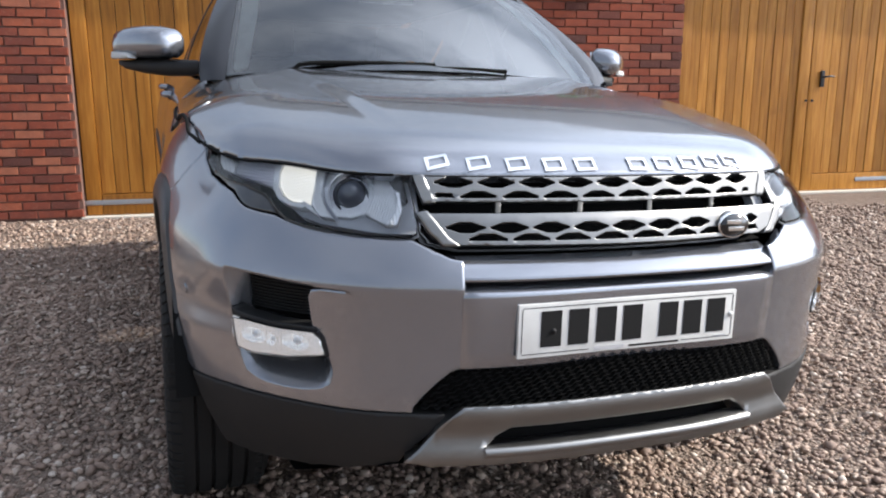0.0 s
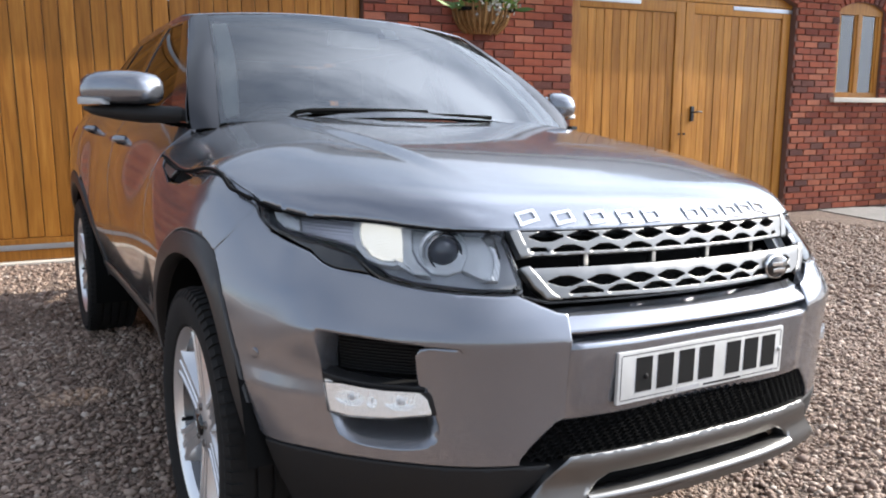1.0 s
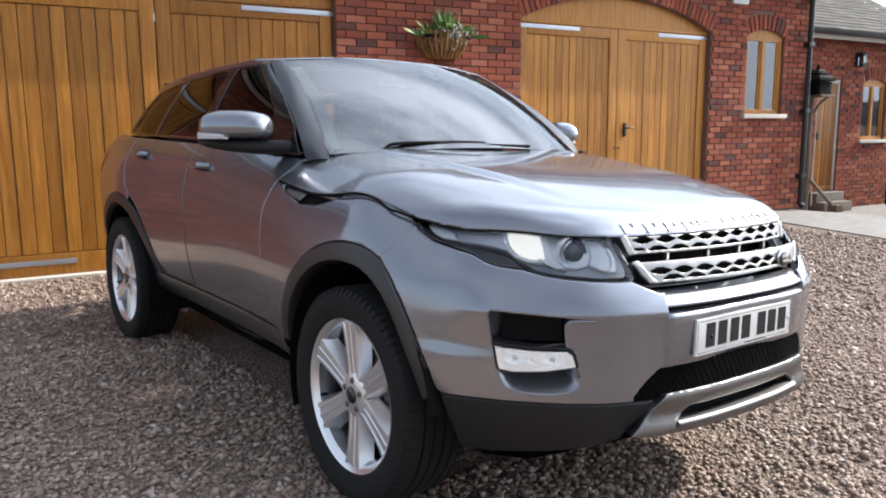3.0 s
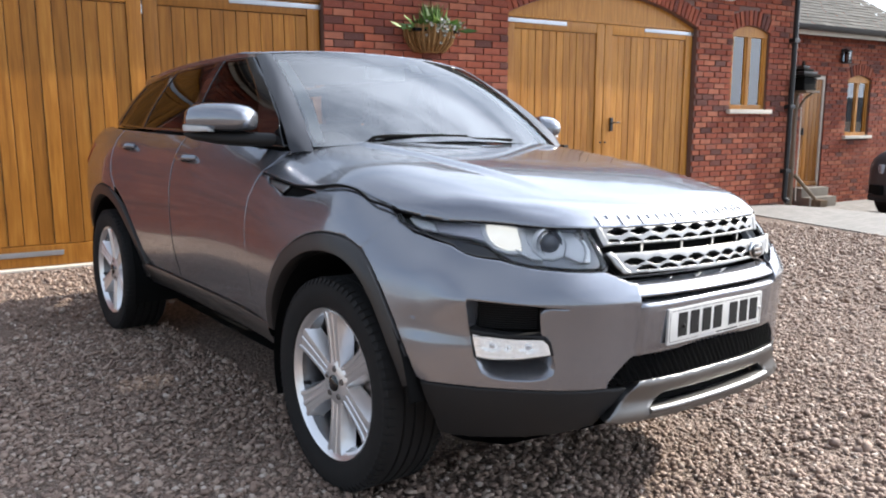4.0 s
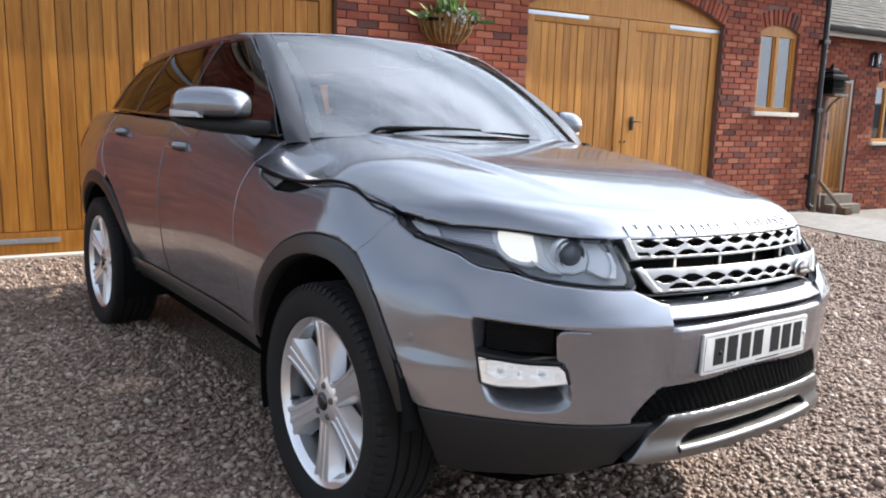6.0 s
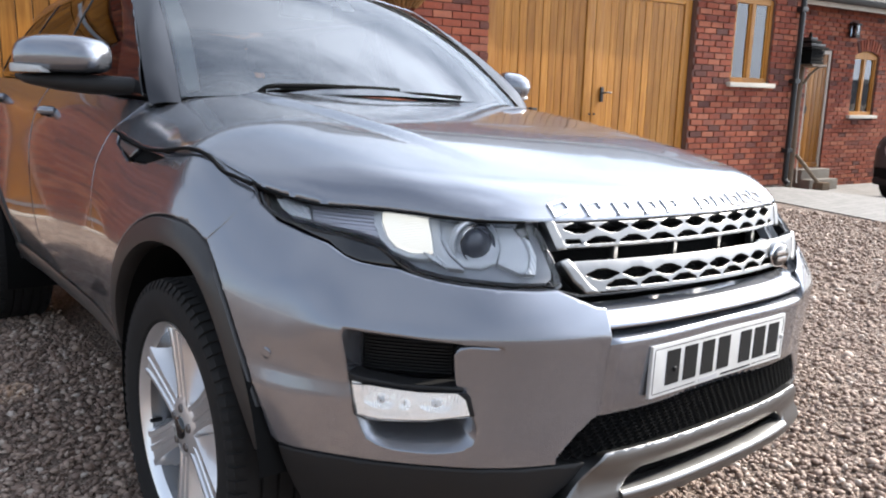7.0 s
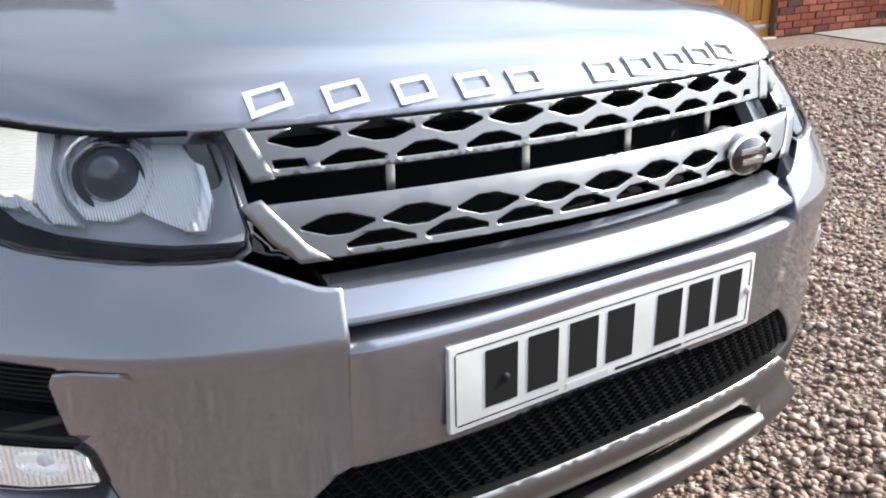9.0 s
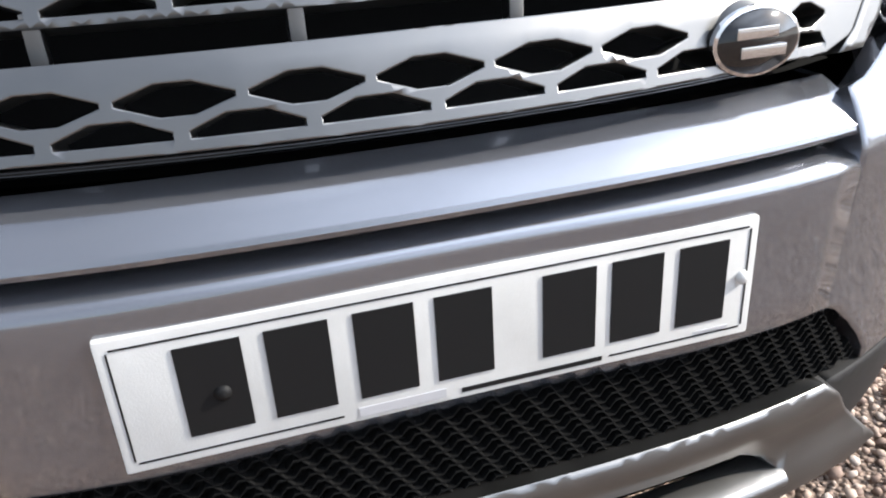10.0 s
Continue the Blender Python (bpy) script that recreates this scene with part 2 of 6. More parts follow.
DASH = plastic_mat("dashboard", (0.05, 0.05, 0.053), 0.7, 300)
OAK = oak_mat("stained oak", (0.50, 0.218, 0.040), (0.64, 0.320, 0.074), (0.32, 0.128, 0.022))
# Darker oak copy: the left doors' dimmer light is put into its colour.
OAKDIM = oak_mat("dimmed stained oak", (0.37, 0.148, 0.022), (0.49, 0.222, 0.044), (0.23, 0.083, 0.012))
OAKDARK = oak_mat("weathered oak", (0.17, 0.13, 0.095), (0.26, 0.21, 0.16), (0.08, 0.06, 0.045))
BRICK = brick_mat("red brick", "object")
BRICKS = brick_mat("red bricks", "island")
MORTAR = stone_mat("mortar", (0.11, 0.056, 0.044), (0.18, 0.100, 0.080), 30)
STEPSTONE = stone_mat("worn step stone", (0.11, 0.095, 0.08), (0.19, 0.17, 0.145), 9)
SILL = stone_mat("pale stone", (0.50, 0.46, 0.40), (0.62, 0.57, 0.49), 8)
GALV = metal_mat("galvanised steel", (0.46, 0.48, 0.51), 0.45, 0.15)
CASTBLACK = plastic_mat("black painted iron", (0.015, 0.015, 0.016), 0.4, 200)
GRAVEL, PEBBLE, PAVING, SLATE = gravel_mat("gravel bed"), pebble_mat("gravel stones"), paving_mat("block paving"), slate_mat("roof slate")
LEAF = leaf_mat("green leaves", (0.035, 0.10, 0.015), (0.16, 0.26, 0.05))
PETAL = leaf_mat("pale petals", (0.36, 0.36, 0.33), (0.5, 0.49, 0.47))
COIR = oak_mat("woven basket", (0.30, 0.17, 0.07), (0.45, 0.28, 0.13), (0.12, 0.06, 0.02))
DUSTYPAINT = plastic_mat("dusty charcoal paint", (0.034, 0.035, 0.038), 0.42)
# The far haze is put into the hills' pale colour.
HILL = stone_mat("hazed distant hills", (0.27, 0.26, 0.25), (0.36, 0.34, 0.32), 0.02, 0.0)

# ---- building blocks ----


def mesh_ob(name, verts, faces, mat, parent=None, label="", sharp=35, normals=None):
    me = bpy.data.meshes.new(name)
    me.from_pydata([tuple(v) for v in verts], [], [tuple(f) for f in faces])
    me.materials.append(mat)
    me.shade_smooth() if sharp else me.shade_flat()
    if normals is not None:
        me.normals_split_custom_set_from_vertices(normals)
    elif sharp and sharp < 180:
        me.set_sharp_from_angle(angle=radians(sharp))
    ob = new(name, me)
    ob.parent = parent
    return tagged(ob, label)


def part(name, bm, mat, parent=None, label="", sharp=35):
    me = bpy.data.meshes.new(name)
    bmesh.ops.recalc_face_normals(bm, faces=bm.faces)
    bm.to_mesh(me)
    bm.free()
    me.materials.append(mat)
    me.shade_smooth()
    me.set_sharp_from_angle(angle=radians(sharp))
    ob = new(name, me)
    ob.parent = parent
    return tagged(ob, label)


def empty(name, m, label, category, group="", kind=""):
    ob = new(name)
    ob.matrix_world = m
    ob.empty_display_size = 0.1
    return tagged(ob, label, category, group, kind)


def add_box(bm, a, b, bevel=0.0, m=None):
    got = bmesh.ops.create_cube(bm, size=1)["verts"]
    for v in got:
        v.co = Vector([(a[i] + b[i]) / 2 + v.co[i] * abs(b[i] - a[i]) for i in range(3)])
    if bevel:
        edges = list({e for v in got for e in v.link_edges})
        got = bmesh.ops.bevel(bm, geom=edges, offset=bevel, segments=2, profile=0.7, affect="EDGES")["verts"]
    if m is not None:
        bmesh.ops.transform(bm, matrix=m, verts=list(got))
    return bm


def box(a, b, bevel=0.004, m=None):
    return add_box(bmesh.new(), a, b, bevel, m)


def tube_data(path, radius, sides=10, closed=False, squash=1.0):
    """Vertices and faces of a tube along a path; radius may be a list."""
    path = [Vector(p) for p in path]
    n, verts, faces, up = len(path), [], [], None
    for i, p in enumerate(path):
        a, b = path[(i - 1) % n] if closed or i else p, path[(i + 1) % n] if closed or i < n - 1 else p
        d = (b - a).normalized()
        up = (Vector((0, 0, 1)) if abs(d.z) < 0.95 else Vector((1, 0, 0))) if up is None else up
        s = d.cross(up).normalized()
        up = s.cross(d).normalized()
        r = radius[i] if isinstance(radius, (list, tuple)) else radius
        for j in range(sides):
            w = 2 * math.pi * j / sides
            verts.append(p + s * math.cos(w) * r + up * math.sin(w) * r * squash)
    for i in range(n if closed else n - 1):
        for j in range(sides):
            k, l = (i + 1) % n, (j + 1) % sides
            faces.append((i * sides + j, i * sides + l, k * sides + l, k * sides + j))
    if not closed:
        faces += [tuple(range(sides))[::-1], tuple(range((n - 1) * sides, n * sides))]
    return verts, faces


def tube(name, path, radius, mat, parent=None, label="", sides=10, closed=False, squash=1.0):
    return mesh_ob(name, *tube_data(path, radius, sides, closed, squash), mat, parent, label, 60)


def lathe(name, profile, mat, parent=None, label="", steps=64, m=None, sharp=30):
    """Turns (radius, along x) pairs round the x axis."""
    verts, faces, n = [], [], len(profile)
    for i in range(steps):
        w = 2 * math.pi * i / steps
        verts += [Vector((x, r * math.cos(w), r * math.sin(w))) for r, x in profile]
    for i in range(steps):
        k = (i + 1) % steps
        faces += [(i * n + j, i * n + j + 1, k * n + j + 1, k * n + j) for j in range(n - 1)]
    if m is not None:
        verts = [m @ v for v in verts]
    return mesh_ob(name, verts, faces, mat, parent, label, sharp)


def loft(name, rows, mat, parent=None, label="", sharp=35, closed=False, caps=False):
    n, verts, faces = len(rows[0]), [p for r in rows for p in r], []
    for i in range(len(rows) - 1):
        for j in range(n if closed else n - 1):
            k = (j + 1) % n
            faces.append((i * n + j, i * n + k, (i + 1) * n + k, (i + 1) * n + j))
    if caps:
        faces += [tuple(range(n))[::-1], tuple(range((len(rows) - 1) * n, len(rows) * n))]
    return mesh_ob(name, verts, faces, mat, parent, label, sharp)


def within(poly, pts):
    """Which of the points lie inside the closed polygon."""
    a, p = np.array(poly, float), np.array(pts, float)
    b, hit = np.roll(a, -1, 0), np.zeros(len(p), bool)
    for (x0, y0), (x1, y1) in zip(a, b):
        if y0 != y1:
            hit ^= ((y0 > p[:, 1]) != (y1 > p[:, 1])) & (p[:, 0] < (x1 - x0) * (p[:, 1] - y0) / (y1 - y0) + x0)
    return hit


def dense(poly, step):
    out = []
    for (x0, y0), (x1, y1) in zip(poly, list(poly[1:]) + [poly[0]]):
        k = max(1, int(math.hypot(x1 - x0, y1 - y0) / step + 0.5))
        out += [(x0 + (x1 - x0) * i / k, y0 + (y1 - y0) * i / k) for i in range(k)]
    return out


def smooth(pts, step=0.02):
    """An open curve through the points (Catmull-Rom)."""
    p, out = [Vector(a) for a in pts], []
    for i in range(len(p) - 1):
        a, b, c, d = p[max(i - 1, 0)], p[i], p[i + 1], p[min(i + 2, len(p) - 1)]
        k = max(2, int((c - b).length / step + 0.5))
        for j in range(k):
            t = j / k
            out.append(tuple(0.5 * (2 * b + (c - a) * t + (2 * a - 5 * b + 4 * c - d) * t * t + (3 * b - a - 3 * c + d) * t ** 3)))
    return out + [tuple(p[-1])]


def panel(name, surf, outline, mat, parent, holes=(), res=0.022, thick=0.012, lift=0.0, edge=0.002, side=1, label="", ring=0.006):
    """Sheet cut to an outline in the two parameters of a surface, with rounded rim and turned-in edges."""
    loops = [dense(outline, res * 0.8)] + [dense(h, res * 0.6) for h in holes]
    pts, edges = [], []
    for lp in loops:
        b = len(pts)
        pts += lp
        edges += [(b + i, b + (i + 1) % len(lp)) for i in range(len(lp))]
    rim = np.array(pts)

    def inside(q):
        ok = within(loops[0], q)
        for h in loops[1:]:
            ok &= ~within(h, q)
        return ok
    xs, ys = [p[0] for p in loops[0]], [p[1] for p in loops[0]]
    grid, row = [], 0
    y = min(ys) + res * 0.4
    while y < max(ys):
        x = min(xs) + res * (0.25 + 0.5 * (row % 2))
        while x < max(xs):
            grid.append((x, y))
            x += res
        y += res * 0.87
        row += 1
    if edge:
        for lp in loops:
            for i, p in enumerate(lp):
                d = Vector(lp[(i + 1) % len(lp)]) - Vector(lp[i - 1])
                if d.length > 1e-6:
                    nrm = Vector((-d.y, d.x)).normalized() * ring
                    grid += [(p[0] + nrm.x, p[1] + nrm.y), (p[0] - nrm.x, p[1] - nrm.y)]
    grid = np.array(grid)
    grid = grid[inside(grid)]
    gap = np.array([np.min(np.hypot(rim[:, 0] - g[0], rim[:, 1] - g[1])) for g in grid]) if len(grid) else np.zeros(0)
    near = ring * 0.75 if edge else res * 0.5
    keep = [tuple(g) for g, w in zip(grid, gap) if w > res * 0.55 or (edge and near < w < ring * 1.25)]
    co, _, tri, *_ = delaunay_2d_cdt([Vector(p) for p in pts + keep], edges, [], 0, 1e-6)
    mid = np.array([[sum(co[i][k] for i in t) / len(t) for k in (0, 1)] for t in tri])
    ok = inside(mid)
    tri = [t for t, o in zip(tri, ok) if o]
    used = sorted({i for t in tri for i in t})
    index = {v: i for i, v in enumerate(used)}
    tri = [[index[i] for i in t] for t in tri]
    verts, normals, h = [], [], 0.003
    for i in used:
        a, b = co[i]
        p, da, db = Vector(surf(a, b)), Vector(surf(a + h, b)) - Vector(surf(a - h, b)), Vector(surf(a, b + h)) - Vector(surf(a, b - h))
        n = da.cross(db).normalized()
        verts.append(p + n * lift)
        normals.append(n)
    count = {}
    for t in tri:
        for a, b in zip(t, t[1:] + t[:1]):
            count[(a, b)] = count.get((a, b), 0) + 1
    border = [e for e in count if (e[1], e[0]) not in count]
    lip = {v for e in border for v in e}
    top = [v - normals[i] * (edge if i in lip else 0) for i, v in enumerate(verts)]
    faces, nn, under = [tuple(t) for t in tri], list(normals), {}
    out = {}
    for a, b in border:
        d = (top[b] - top[a]).cross(normals[a])
        for i in (a, b):
            out[i] = out.get(i, Vector()) + d
    for i in lip:
        o = out[i].normalized() if out[i].length else normals[i]
        if edge:
            nn[i] = (normals[i] * 0.75 + o * 0.65).normalized()
        under[i] = (len(top), len(top) + 1)
        top += [top[i].copy(), verts[i] - normals[i] * thick]
        nn += [o, o]
    for a, b in border:
        faces.append((under[b][0], under[a][0], under[a][1], under[b][1]))
    if side < 0:
        top = [Vector((-v.x, v.y, v.z)) for v in top]
        nn = [Vector((-v.x, v.y, v.z)) for v in nn]
        faces = [f[::-1] for f in faces]
    return mesh_ob(name, top, faces, mat, parent, label, 180, [tuple(v) for v in nn])


def spline(xs, ys):
    """Natural cubic through (xs, ys), linear beyond the ends."""
    xs, ys = np.array(xs, float), np.array(ys, float)
    n, h = len(xs), np.diff(xs)
    A, r = np.eye(n), np.zeros(n)
    for i in range(1, n - 1):
        A[i, i - 1:i + 2] = h[i - 1], 2 * (h[i - 1] + h[i]), h[i]
        r[i] = 6 * ((ys[i + 1] - ys[i]) / h[i] - (ys[i] - ys[i - 1]) / h[i - 1])
    m = np.linalg.solve(A, r)
    xs, ys, m, h = xs.tolist(), ys.tolist(), m.tolist(), h.tolist()

    def f(x):
        i = 0
        while i < n - 2 and x > xs[i + 1]:
            i += 1
        a, b, k = xs[i + 1] - x, x - xs[i], h[i]
        if x < xs[0] or x > xs[-1]:
            e = 0 if x < xs[0] else n - 1
            s = (ys[1] - ys[0]) / h[0] - h[0] * m[1] / 6 if e == 0 else (ys[-1] - ys[-2]) / h[-1] + h[-1] * m[-2] / 6
            return ys[e] + s * (x - xs[e])
        return (m[i] * a ** 3 + m[i + 1] * b ** 3) / (6 * k) + (ys[i] / k - m[i] * k / 6) * a + (ys[i + 1] / k - m[i + 1] * k / 6) * b
    return f


def ease(a, b, x):
    t = min(1, max(0, (x - a) / (b - a)))
    return t * t * (3 - 2 * t)


# plan of the body at its widest height, half of it from the nose round to the tail
PX = (0, .2, .36, .48, .58, .68, .78, .85, .90, .925, .935, .935, .925, .905, .90, .90, .91, .93, .935, .925, .89, .78, .5, 0)
PY = (-.908, -.902, -.88, -.845, -.795, -.715, -.61, -.50, -.36, -.2, 0, .2, .45, .75, 1.2, 1.8, 2.2, 2.5, 2.7, 2.95, 3.2, 3.36, 3.44, 3.47)
PQ = np.concatenate(([0], np.cumsum(np.hypot(np.diff(PX), np.diff(PY))))).tolist()
plan_x, plan_y = spline(PQ, PX), spline(PQ, PY)
# how far the surface lies inside that plan, by height: at the nose's corner and at the flank
corner_in = spline((.25, .34, .42, .5, .6, .68, .735, .748, .762, .79, .84, .90, .95, 1.0, 1.06), (.10, .055, .028, .016, .013, .008, .002, .001, .005, .0185, .048, .090, .130, .175, .235))
cheek_in = spline((.25, .34, .42, .5, .56, .62, .70, .76, .80, .84, .90, .95, 1.0, 1.06), (.10, .052, .022, .006, .002, .003, .009, .017, .027, .048, .090, .130, .175, .235))
side_in = spline((.25, .34, .42, .5, .6, .72, .80, .88, .94, .98, 1.02, 1.06, 1.12), (.07, .05, .03, .014, .003, 0, .004, .018, .036, .054, .080, .118, .20))
shoulder = spline((-.6, 0, .25, .6, 1.0, 1.5, 2.2, 2.7, 3.2, 3.5), (-.01, 0, .0, .06, .115, .14, .15, .155, .155, .155))


def body(q, z):
    """A point of the lower body: q metres round the plan from the nose's middle, z high."""
    x, y = plan_x(q), plan_y(q)
    dx, dy = plan_x(q + .004) - plan_x(q - .004), plan_y(q + .004) - plan_y(q - .004)
    k = math.hypot(dx, dy)
    w = ease(-.42, .05, y)
    # ahead of the wheel the cheek leans back over its whole height
    c = ease(.90, 1.05, q)
    d = (corner_in(z) * (1 - c) + cheek_in(z) * c) * (1 - w) + side_in(z - shoulder(y)) * w
    # the ledge that runs from the fog lamp to the wheel arch
    d += .007 * ease(.605, .650, z) * (1 - ease(.650, .735, z)) * ease(.85, .91, q) * (1 - ease(1.06, 1.20, q))
    return (x - d * dy / k, y + d * dx / k, z)

# ---- the place: ground, building ----


def dip(x, y):
    """A dip added under the off-side wheels, as the car is tilted to fit the view."""
    f = ease(.0, .75, x) * (1 - ease(1.05, 1.75, x)) * ease(-.9, -.4, y) * (1 - ease(3.1, 3.7, y))
    return -.05 * f


def fall(x):
    """The yard falls away towards the wing."""
    return -.33 * ease(8.4, 12.2, x)


def paved_edge(y):
    return 6.62 + .36 * (y - 1.0)


axis_x = [-900, -300, -80, -25, -10] + [round(-6 + .25 * i, 3) for i in range(76)] + [14, 16, 25, 80, 300, 900]
axis_y = [-900, -300, -80, -25, -10] + [round(-5 + .25 * i, 3) for i in range(46)] + [8, 12, 25, 80, 300, 900]
gv = [(x, y, dip(x, y) + fall(x) + (.006 * noise.noise(Vector((x, y, 0)) * 1.3) if abs(x) < 9.5 and -9 < y < 8 else 0)) for y in axis_y for x in axis_x]
nx = len(axis_x)
gf = [(j * nx + i, j * nx + i + 1, (j + 1) * nx + i + 1, (j + 1) * nx + i) for j in range(len(axis_y) - 1) for i in range(nx - 1)]
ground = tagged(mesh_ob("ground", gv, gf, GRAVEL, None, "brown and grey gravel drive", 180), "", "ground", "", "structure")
pb = bmesh.new()
prow = []
for y in (-14, -6, -2, 0, 1, 2, 3, 4.5, 6.5):
    e = paved_edge(y)
    xs_row = [e + (13 - e) * k / 16 for k in range(17)] + [20, 40]
    prow.append([pb.verts.new((e, y, -.05))] + [pb.verts.new((x, y, fall(x) + .012)) for x in xs_row])
for r0, r1 in zip(prow, prow[1:]):
    for k in range(len(r0) - 1):
        pb.faces.new((r0[k], r0[k + 1], r1[k + 1], r1[k]))
tagged(part("pavement", pb, PAVING, None, "pale grey block paving beside the gravel"), "", "pavement", "", "structure")

WALL = pose(0, 4.884, 0, 0, 0, -6.77)
TOP, THICK = 3.15, .30


def arch_top(s, a, b, spring, rise):
    """Height of a segmental arch over the opening from a to b."""
    half = (b - a) / 2
    r = (half * half + rise * rise) / (2 * rise)
    d = s - (a + b) / 2
    return spring + rise - r + math.sqrt(max(0, r * r - d * d))


OPENINGS = [(-1.585, 1.785, 0, 2.50, .34), (4.03, 7.15, 0, 2.465, .33), (7.87, 8.66, 1.40, 2.46, .10)]


def wall_slab(name, a, b, y0, y1, top, openings, mat, label, base=0):
    """A wall with arched openings through it, in the building's own axes."""
    bm = bmesh.new()
    cuts = sorted({a, b} | {v for o in openings for v in o[:2]})
    for s0, s1 in zip(cuts, cuts[1:]):
        o = [w for w in openings if w[0] <= s0 and s1 <= w[1]]
        if not o:
            add_box(bm, (s0, y0, base), (s1, y1, top))
            continue
        o = o[0]
        if o[2]:
            add_box(bm, (s0, y0, base), (s1, y1, o[2]))
        n = 16
        for k in range(n):
            t0, t1 = s0 + (s1 - s0) * k / n, s0 + (s1 - s0) * (k + 1) / n
            z0, z1 = arch_top(t0, o[0], o[1], o[3], o[4]), arch_top(t1, o[0], o[1], o[3], o[4])
            v = [bm.verts.new(p) for p in ((t0, y0, z0), (t1, y0, z1), (t1, y0, top), (t0, y0, top), (t0, y1, z0), (t1, y1, z1), (t1, y1, top), (t0, y1, top))]
            for f in ((0, 1, 2, 3), (7, 6, 5, 4), (0, 4, 5, 1), (3, 2, 6, 7)):
                bm.faces.new([v[i] for i in f])
    ob = part(name, bm, mat, None, label)
    ob.matrix_world = WALL
    return tagged(ob, "", "wall", "", "structure")


wall_garage = wall_slab("wall_garage", -4.2, 9.30, .012, THICK, TOP, OPENINGS, MORTAR, "red brick garage wall with recessed mortar joints")
WING = 1.45
WING_OPENINGS = [(11.67, 12.36, .03, 2.05, .001), (13.04, 13.80, .95, 2.00, .09)]
wall_wing = wall_slab("wall_wing", 9.30, 15.12, WING + .012, WING + .3, 2.90, WING_OPENINGS, MORTAR, "red brick wall of the lower wing", -.45)
part("wall_end", box((15.10, WING, -.45), (15.12, 7.0, 2.90), 0), BRICKS).matrix_world = WALL
tagged(bpy.data.objects["wall_end"], "red brick end wall of the wing", "wall", "", "structure")
tagged(part("wall_side", box((9.28, .012, 0), (9.30, WING + .1, TOP), 0), BRICKS), "red brick return between garage and wing", "wall", "", "structure").matrix_world = WALL
for nm, a, b in (("wall_back", (-4.2, 5.6, -.45), (15.12, 5.9, 2.9)), ("wall_west", (-4.2, .3, 0), (-3.9, 5.6, TOP))):
    tagged(part(nm, box(a, b, 0), BRICKS), "plain red brick outer wall", "wall", "", "structure").matrix_world = WALL


def roof_slope(name, a, b, eave_y, eave_z, ridge_y, ridge_z, label):
    """A pitched roof with courses of overlapping slates."""
    holder = empty(name, WALL, label, "roof", "", "structure")
    d = Vector((0, ridge_y - eave_y, ridge_z - eave_z))
    run = d.length
    d.normalize()
    nrm = Vector((0, -d.z, d.y))
    bm = box((a, eave_y, eave_z - .05), (b, 2 * ridge_y - eave_y, eave_z - .02), 0)
    part("roof_boards", bm, OAKDARK, holder)
    verts, faces = [], []
    rng = random.Random(3)
    for c in range(int(run / .16)):
        off = -.15 * (c % 2)
        for i in range(int((b - a) / .30) + 2):
            s0, s1 = max(a, a + off + i * .30 + .002), min(b, a + off + (i + 1) * .30 - .002)
            if s1 - s0 < .03:
                continue
            k, w = len(verts), rng.uniform(-.004, .004)
            for u, h in ((0, .022 + w), (.25, .010)):
                p = Vector((0, eave_y, eave_z)) + d * (c * .16 + u) + nrm * h
                verts += [(s0, p.y, p.z), (s1, p.y, p.z)]
            p = Vector((0, eave_y, eave_z)) + d * (c * .16) + nrm * (.008 + w)
            verts += [(s0, p.y, p.z), (s1, p.y, p.z)]
            faces += [(k, k + 1, k + 3, k + 2), (k + 4, k + 5, k + 1, k)]
    tagged(mesh_ob("slates", verts, faces, SLATE, holder, "weathered grey-brown roof slates", 20), "", "", "", "stuff")
    back = [[(a, ridge_y, ridge_z), (b, ridge_y, ridge_z)], [(a, 2 * ridge_y - eave_y, eave_z), (b, 2 * ridge_y - eave_y, eave_z)]]
    loft("back_slope", back, SLATE, holder)
    for s in (a, b):
        mesh_ob("gable", [(s, eave_y + .2, eave_z - .1), (s, 2 * ridge_y - eave_y - .2, eave_z - .1), (s, ridge_y, ridge_z - .05)], [(0, 1, 2)], BRICKS, holder, "", 0)
    return holder


roof_slope("roof_garage", -4.4, 9.35, -.22, 3.16, 3.0, 5.1, "slate roof over the garage")
roof_slope("roof_wing", 9.36, 15.35, WING - .28, 2.88, 4.3, 4.73, "weathered slate roof of the lower wing")


def gutter(a, b, y, z):
    g = empty("gutter", WALL, "black half-round gutter under the eaves", "gutter")
    prof = [(y + .075 * math.cos(t), z + .085 * math.sin(t)) for t in [math.pi + math.pi * k / 10 for k in range(11)]]
    loft("channel", [[(s, py, pz) for py, pz in prof] for s in (a, b)], CASTBLACK, g)
    loft("channel_lip", [[(s, py * .98 + y * .02, pz + .004) for py, pz in prof] for s in (a, b)], CASTBLACK, g)
    part("fascia", box((a, y + .078, z - .145), (b, y + .095, z - .02), .003), SILL, g, "cream painted fascia")


gutter(9.36, 15.35, WING - .34, 2.865)
gutter(-4.4, 9.35, -.16, 3.18)


